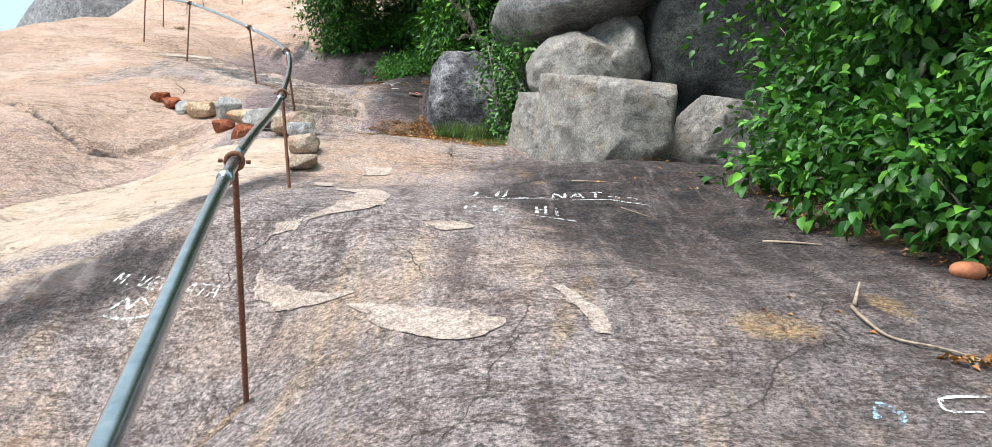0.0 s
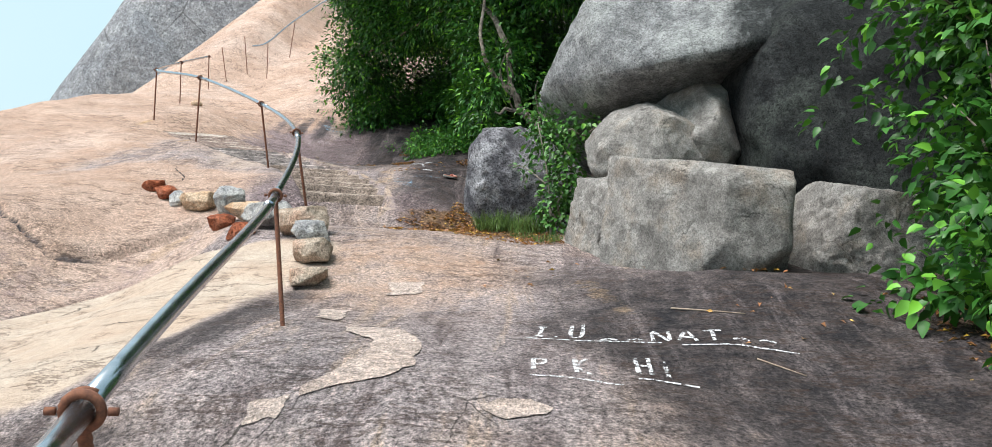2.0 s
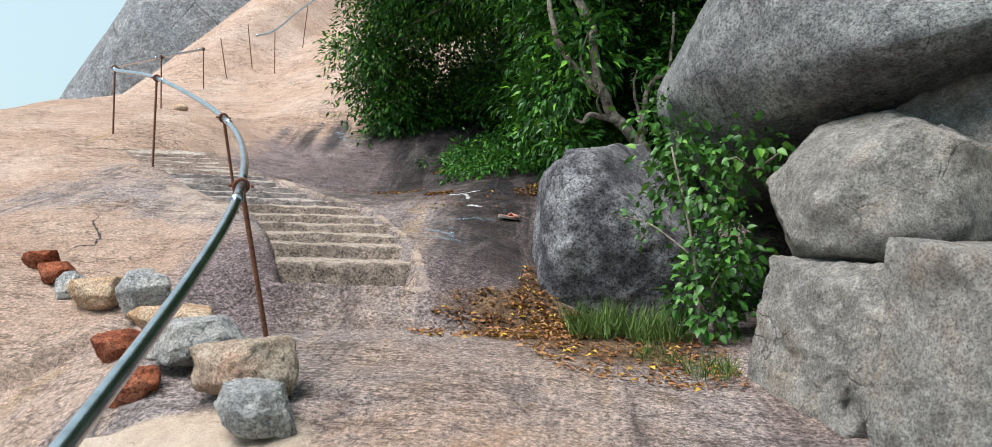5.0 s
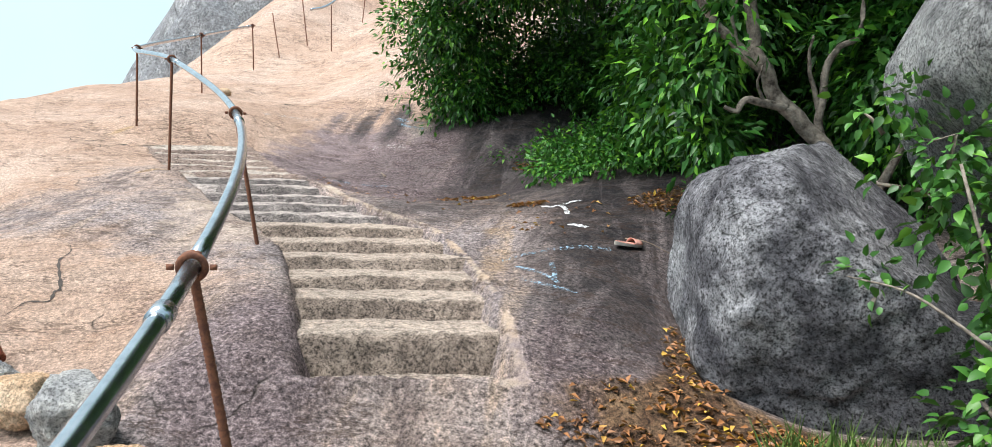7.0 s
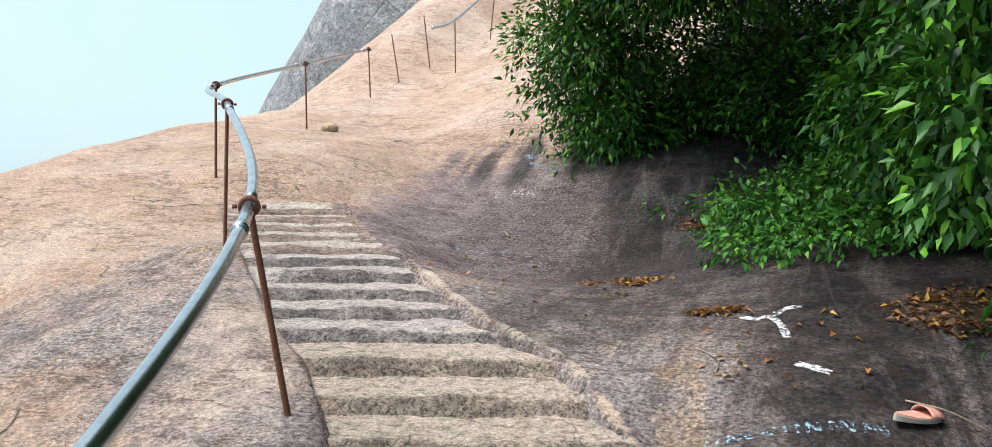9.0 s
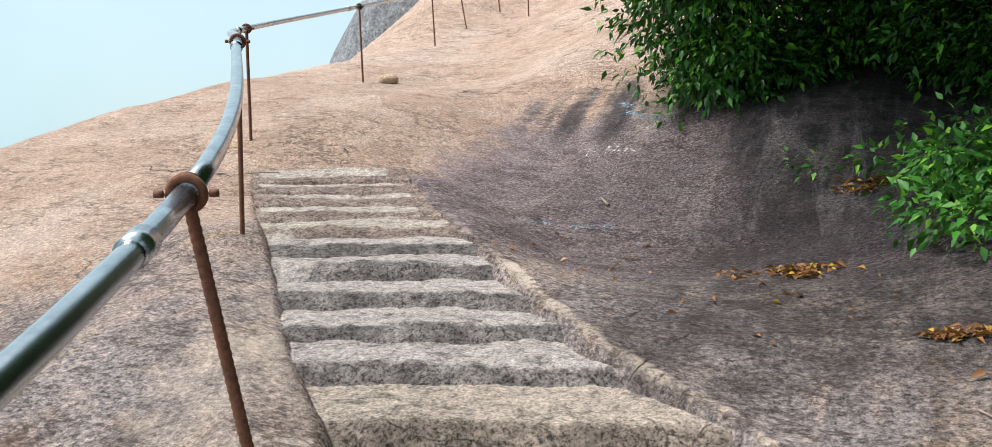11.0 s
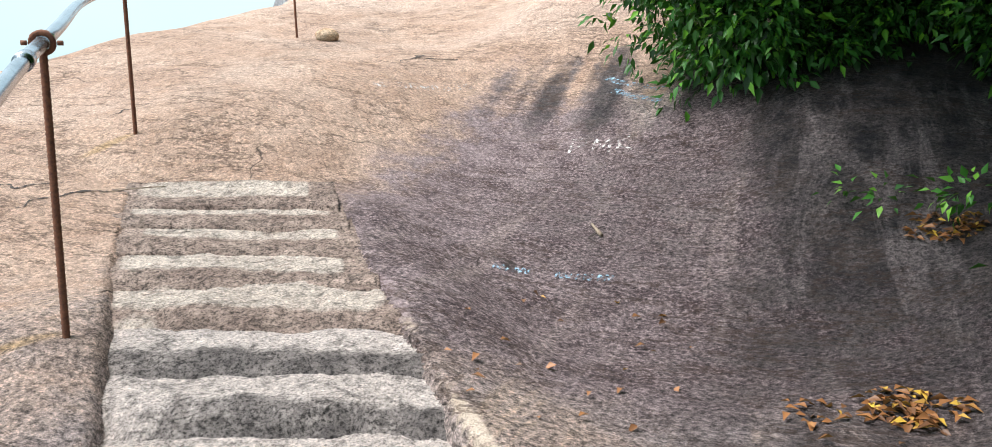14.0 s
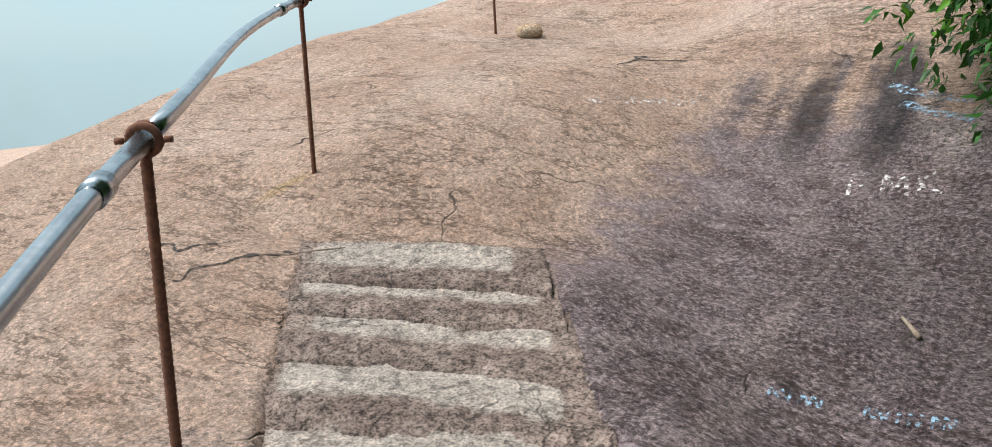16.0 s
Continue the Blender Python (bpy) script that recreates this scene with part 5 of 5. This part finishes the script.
def sandal(at, turn):
    x, y = at
    ob = thing("sandal", (x, y, ground_z(x, y) + 0.012), "worn red rubber sandal lying on dark rock", "sandal")
    ob.rotation_euler = (0.12, 0.10, radians(turn))
    out = []
    for k in range(28):
        g = 2 * math.pi * k / 28
        u = math.cos(g)
        out.append((0.125 * u, (0.042 + 0.010 * u) * math.sin(g) * (1 - 0.10 * math.cos(2 * g)) + 0.006 * u))
    def slab(z0, z1, k):
        v = [(a * k, b * k, z0) for a, b in out] + [(a * k, b * k, z1 + 0.01 * (a / 0.125) ** 2) for a, b in out]
        n = len(out)
        return v, [tuple(range(n))[::-1], tuple(range(n, 2 * n))] + [(i, (i + 1) % n, n + (i + 1) % n, n + i) for i in range(n)]
    mesh_object("sole", *slab(0.0, 0.016, 1.0), M_SOLE, ob, False)
    mesh_object("footbed", *slab(0.0165, 0.021, 0.94), M_SANDAL, ob, False)
    v, f = [], []
    for i in range(9):
        for j in range(4):
            g = math.pi * i / 8
            v.append((0.02 + 0.022 * j, 0.048 * math.cos(g), 0.02 + 0.034 * math.sin(g) * (1 - 0.10 * j)))
    for i in range(8):
        for j in range(3):
            f.append((i * 4 + j, i * 4 + j + 1, i * 4 + j + 5, i * 4 + j + 4))
    strap = mesh_object("strap", v, f, M_SANDAL, ob)
    strap.modifiers.new("thickness", "SOLIDIFY").thickness = 0.004


sandal((-0.13, 9.36), 40)
boulder("clay_lump", (3.88, 0.47, ground_z(3.88, 0.47) + 0.03), [((0, 0, 1), 0.05), ((0, 0, -1), 0.05)], M_CLAY, "broken orange terracotta lump on rock", level=3, seed=77, rough=0.04, round_=14, radii=(0.10, 0.07, 0.06), category="lump")
boulder("pebble", (-6.62, 16.2, ground_z(-6.62, 16.2) + 0.03), [((0, 0, -1), 0.06)], M_RUBBLE_TAN, "brown loose stone beside a post", level=3, seed=78, rough=0.05, round_=12, radii=(0.13, 0.10, 0.08), category="stone")

# ---- scars of the rock and painted marks, lying on the surface ----
def drape(name, left, right, mat, rows=26, cols=6, ragged=0.03, lift=0.007, seed=0, parent=None):
    """A thin skin on the rock between two lines."""
    a = smooth_line([(x, y, 0) for x, y in left], 10)
    b = smooth_line([(x, y, 0) for x, y in right], 10)
    pts = []
    for i in range(rows + 1):
        u = i / rows
        p = a[min(int(u * (len(a) - 1)), len(a) - 1)]
        q = b[min(int(u * (len(b) - 1)), len(b) - 1)]
        for j in range(cols + 1):
            e = p.lerp(q, j / cols)
            pts.append((e.x, e.y))
    pts = np.array(pts)
    pts[:, 0] += ragged * grain2(pts[:, 0], pts[:, 1], 7.0, seed + 1, 4, 0.65)
    pts[:, 1] += ragged * grain2(pts[:, 0] + 9, pts[:, 1], 7.0, seed + 2, 4, 0.65)
    z = height(pts[:, 0], pts[:, 1]) + lift
    v = np.concatenate([pts, z[:, None]], 1)
    k = cols + 1
    f = [(i * k + j, i * k + j + 1, (i + 1) * k + j + 1, (i + 1) * k + j) for i in range(rows) for j in range(cols)]
    o = Vector(v[0])
    if parent:
        o = parent.location
    ob = mesh_object(name, v - np.array(o), f, mat, parent)
    if not parent:
        ob.location = o
    return ob


SCARS = [([(-0.02, 2.52), (0.30, 2.36), (0.50, 1.95), (0.44, 1.52), (0.05, 1.36)], [(-0.02, 2.40), (0.16, 2.15), (0.26, 1.88), (0.20, 1.62), (0.03, 1.42)]),
         ([(0.52, 0.22), (0.80, 0.02), (1.05, -0.12), (1.34, -0.30)], [(0.54, 0.16), (0.80, -0.20), (1.10, -0.43), (1.34, -0.36)]),
         ([(-0.10, 0.80), (0.08, 0.60), (0.30, 0.48), (0.55, 0.38)], [(-0.06, 0.52), (0.10, 0.38), (0.30, 0.34), (0.55, 0.34)]),
         ([(0.84, 1.26), (0.97, 1.33), (1.14, 1.27)], [(0.86, 1.22), (0.98, 1.18), (1.12, 1.22)]),
         ([(-0.30, 3.15), (-0.12, 3.16)], [(-0.28, 2.85), (-0.10, 2.75)]),
         ([(0.0, 3.9), (0.25, 3.95)], [(0.02, 3.65), (0.27, 3.7)]),
         ([(-0.15, 1.35), (-0.02, 1.38)], [(-0.12, 1.2), (0.0, 1.22)]),
         ([(1.65, 0.1), (1.78, -0.2), (1.82, -0.45)], [(1.58, 0.08), (1.66, -0.2), (1.74, -0.45)])]
for k, (a, b) in enumerate(SCARS):
    tagged(drape("rock_scar", a, b, M_SCAR, ragged=0.028, seed=500 + k, rows=40, cols=12), "pale scar where a flake broke off granite", "rock scar", "scars in the slab")

LETTERS = {"I": [[(0.2, 0), (0.8, 0)], [(0.5, 0), (0.5, 1)], [(0.2, 1), (0.8, 1)]], "U": [[(0.1, 1), (0.12, 0.2), (0.5, 0), (0.88, 0.2), (0.9, 1)]], "P": [[(0.1, 0), (0.12, 1)], [(0.05, 1), (0.7, 1), (0.8, 0.75), (0.6, 0.5), (0.12, 0.5)]],
           "K": [[(0.1, 0), (0.12, 1)], [(0.8, 1), (0.14, 0.45), (0.9, 0)]], "H": [[(0.1, 0), (0.1, 1)], [(0.85, 0), (0.85, 1)], [(0.1, 0.5), (0.85, 0.5)]], "i": [[(0.5, 0), (0.5, 0.65)], [(0.45, 0.9), (0.58, 0.9)]],
           "N": [[(0.1, 0), (0.12, 1), (0.85, 0), (0.88, 1)]], "A": [[(0.05, 0), (0.5, 1), (0.95, 0)], [(0.2, 0.4), (0.8, 0.4)]], "T": [[(0.5, 0), (0.5, 1)], [(0.05, 1), (0.95, 1)]], "M": [[(0.05, 0), (0.15, 1), (0.5, 0.3), (0.85, 1), (0.95, 0)]],
           "V": [[(0.05, 1), (0.45, 0), (0.9, 1)]], "E": [[(0.85, 1), (0.1, 1), (0.1, 0), (0.85, 0)], [(0.1, 0.5), (0.7, 0.5)]], "G": [[(0.85, 0.85), (0.5, 1), (0.12, 0.6), (0.3, 0.05), (0.85, 0.1), (0.85, 0.45), (0.55, 0.45)]], ".": [[(0.3, 0.02), (0.42, 0.06)]],
           "-": [[(0.1, 0.1), (0.5, 0.25), (0.9, 0.1)]], "~": [[(0.0, 0.1), (0.2, 0.7), (0.4, 0.1), (0.6, 0.7), (0.8, 0.1), (1.0, 0.7)]], "o": [[(0.1, 0.1), (0.2, 0.75), (0.7, 0.8), (0.8, 0.15), (0.4, 0.05)]]}


def stroke(points, width, mat, parent, name="stroke", lift=0.006, taper=False):
    pts = smooth_line([(x, y, 0) for x, y in points], 5)
    v, f = [], []
    for i, p in enumerate(pts):
        t = (pts[min(i + 1, len(pts) - 1)] - pts[max(i - 1, 0)])
        t.z = 0
        t.normalize()
        w = width * (0.95 + 0.12 * math.sin(i * 0.9 + p.x * 9))
        if taper:
            w *= (0.15 + 0.85 * math.sin(math.pi * i / (len(pts) - 1))) * (0.8 + 0.5 * math.sin(i * 2.1))
        for sgn in (-1, 1):
            x, y = p.x - t.y * w * sgn / 2, p.y + t.x * w * sgn / 2
            v.append((x - parent.location.x, y - parent.location.y, ground_z(x, y) + lift - parent.location.z))
    for i in range(len(pts) - 1):
        f.append((2 * i, 2 * i + 1, 2 * i + 3, 2 * i + 2))
    return mesh_object(name, v, f, mat, parent)


def writing(word, start, end, tall, width, label, mat=None, lean=(0.0, 0.0)):
    """Letters painted on the rock along a line, tall metres up the slope."""
    ob = thing("painted_writing", (*start, ground_z(*start)), label, "graffiti")
    a, b = Vector(start), Vector(end)
    step = (b - a) / len(word)
    up = Vector((-step.y, step.x)).normalized() * tall + Vector(lean)
    for i, ch in enumerate(word):
        if ch == " ":
            continue
        o = a + step * i
        v, f = [], []
        for line_ in LETTERS[ch]:
            s = stroke([o + step * 0.78 * x + up * y for x, y in line_], width, mat or M_CHALK, ob)
            base = len(v)
            v += [q.co[:] for q in s.data.vertices]
            f += [tuple(base + k for k in p.vertices) for p in s.data.polygons]
            bpy.data.objects.remove(s)
        mesh_object("letter", v, f, mat or M_CHALK, ob)
    return ob


def mark(lines, width, label, mat=None):
    ob = thing("painted_mark", (*lines[0][0], ground_z(*lines[0][0])), label, "graffiti")
    for line_ in lines:
        stroke(line_, width, mat or M_CHALK, ob)
    return ob


writing("I.U", (1.05, 2.50), (1.36, 2.47), 0.26, 0.024, "white painted letters on the grey slab")
writing("--NAT--", (1.42, 2.40), (2.40, 2.30), 0.15, 0.022, "faded white painted letters on the grey slab")
mark([[(1.02, 2.45), (1.4, 2.40), (1.75, 2.33)], [(1.85, 2.28), (2.15, 2.26), (2.45, 2.21)]], 0.018, "white painted underline on the slab")
writing("P.K", (1.05, 1.74), (1.36, 1.74), 0.26, 0.026, "white painted initials on the slab")
writing("Hi", (1.56, 1.84), (1.78, 1.84), 0.19, 0.024, "white painted word on the slab")
mark([[(1.04, 1.64), (1.25, 1.64), (1.48, 1.66)], [(1.56, 1.78), (1.7, 1.77), (1.84, 1.74)]], 0.016, "white painted underline on the slab")
writing("M.VENGATA", (-0.96, 0.78), (-0.28, 0.60), 0.09, 0.011, "small white painted name on dark rock")
mark([[(-0.86, 0.54), (-0.80, 0.63), (-0.76, 0.55), (-0.72, 0.63), (-0.66, 0.58)], [(-0.88, 0.50), (-0.74, 0.47), (-0.6, 0.52)]], 0.018, "white painted scribble on dark rock")
writing("PMK", (-3.52, 14.30), (-3.02, 14.36), 0.20, 0.022, "faded white painted letters on the stained rock face", M_FAINT)
writing("M oo~oooo", (-5.08, 14.42), (-4.50, 15.04), 0.09, 0.018, "small faded white scrawl high on the rock", M_FAINT)
mark([[(-0.82, 10.30), (-0.74, 10.26), (-0.67, 10.31)], [(-0.67, 10.31), (-0.60, 10.42), (-0.52, 10.46)], [(-0.67, 10.31), (-0.62, 10.16), (-0.59, 10.02)]], 0.04, "white painted bird shape on black rock")
mark([[(-0.56, 9.72), (-0.50, 9.68), (-0.42, 9.64)]], 0.05, "white painted dab on black rock")
writing("~~~~~~", (-0.93, 8.98), (-0.20, 9.20), 0.12, 0.014, "faded blue painted scrawl on black rock", M_BLUE)
mark([[(-0.82, 8.80), (-0.66, 8.62), (-0.52, 8.42)], [(-0.60, 8.80), (-0.56, 8.6), (-0.55, 8.45)], [(-0.75, 8.5), (-0.6, 8.4), (-0.4, 8.3)]], 0.03, "faded pale blue painted streaks on black rock", M_BLUE)
writing("~~ ~~~", (-3.40, 12.52), (-2.78, 12.66), 0.10, 0.012, "faded blue painted scrawl on the rock", M_BLUE)
mark([[(-3.5, 15.4), (-3.3, 15.3), (-3.0, 15.2)], [(-3.4, 15.2), (-3.2, 15.1), (-3.0, 15.0)]], 0.07, "faded blue painted smear on the rock", M_BLUE)
mark([[(2.72, -1.02), (2.78, -1.12), (2.74, -1.18)], [(2.72, -1.05), (2.68, -1.14)]], 0.03, "faded turquoise painted mark on dark rock", M_BLUE)
mark([[(2.96, -1.02), (2.94, -1.12), (3.06, -1.14)], [(2.96, -1.02), (3.16, -1.03)]], 0.02, "white painted corner mark on dark rock")

CRACKS = [([(-0.30, 0.62), (-0.28, 0.83), (-0.21, 1.04), (-0.11, 1.21), (0.02, 1.32)], 0.018), ([(0.62, 0.96), (0.79, 0.76), (0.87, 0.51), (0.99, 0.21)], 0.012), ([(1.08, -0.55), (1.27, -0.58), (1.43, -0.49), (1.59, -0.41), (1.69, -0.70)], 0.010),
          ([(-5.32, 15.23), (-5.30, 15.60), (-4.97, 15.58)], 0.05), ([(-5.87, 11.83), (-5.78, 12.05), (-5.63, 12.31), (-5.58, 12.49)], 0.035), ([(-6.49, 13.12), (-6.46, 13.31), (-6.46, 13.47)], 0.03),
          ([(-1.69, 2.99), (-1.57, 3.00), (-1.37, 3.02)], 0.02), ([(-1.13, 3.30), (-1.00, 3.39), (-0.96, 3.69)], 0.012), 
          ([(-6.44, 12.16), (-6.03, 11.99), (-5.90, 12.26)], 0.03), ([(-3.08, 13.11), (-3.01, 13.34)], 0.03), ([(-3.28, 7.53), (-3.28, 7.86), (-3.68, 8.50)], 0.035), ([(-1.9, 3.6), (-1.6, 3.7), (-1.35, 3.95)], 0.012)]
for line_, w in CRACKS:
    o = thing("rock_crack", (*line_[0], ground_z(*line_[0])), "dark narrow crack in bare granite", "crack", "cracks in the rock")
    r = np.random.default_rng(int(1000 * abs(line_[0][0] + 3 * line_[0][1])))
    jag = []
    for (ax, ay), (bx, by) in zip(line_, line_[1:]):
        for k in range(4):
            u = k / 4
            jag.append((ax + (bx - ax) * u + 0.9 * w * r.normal(), ay + (by - ay) * u + 0.9 * w * r.normal()))
    jag.append(line_[-1])
    stroke(jag, 0.62 * w, M_CRACK, o, "fissure", 0.004, True)
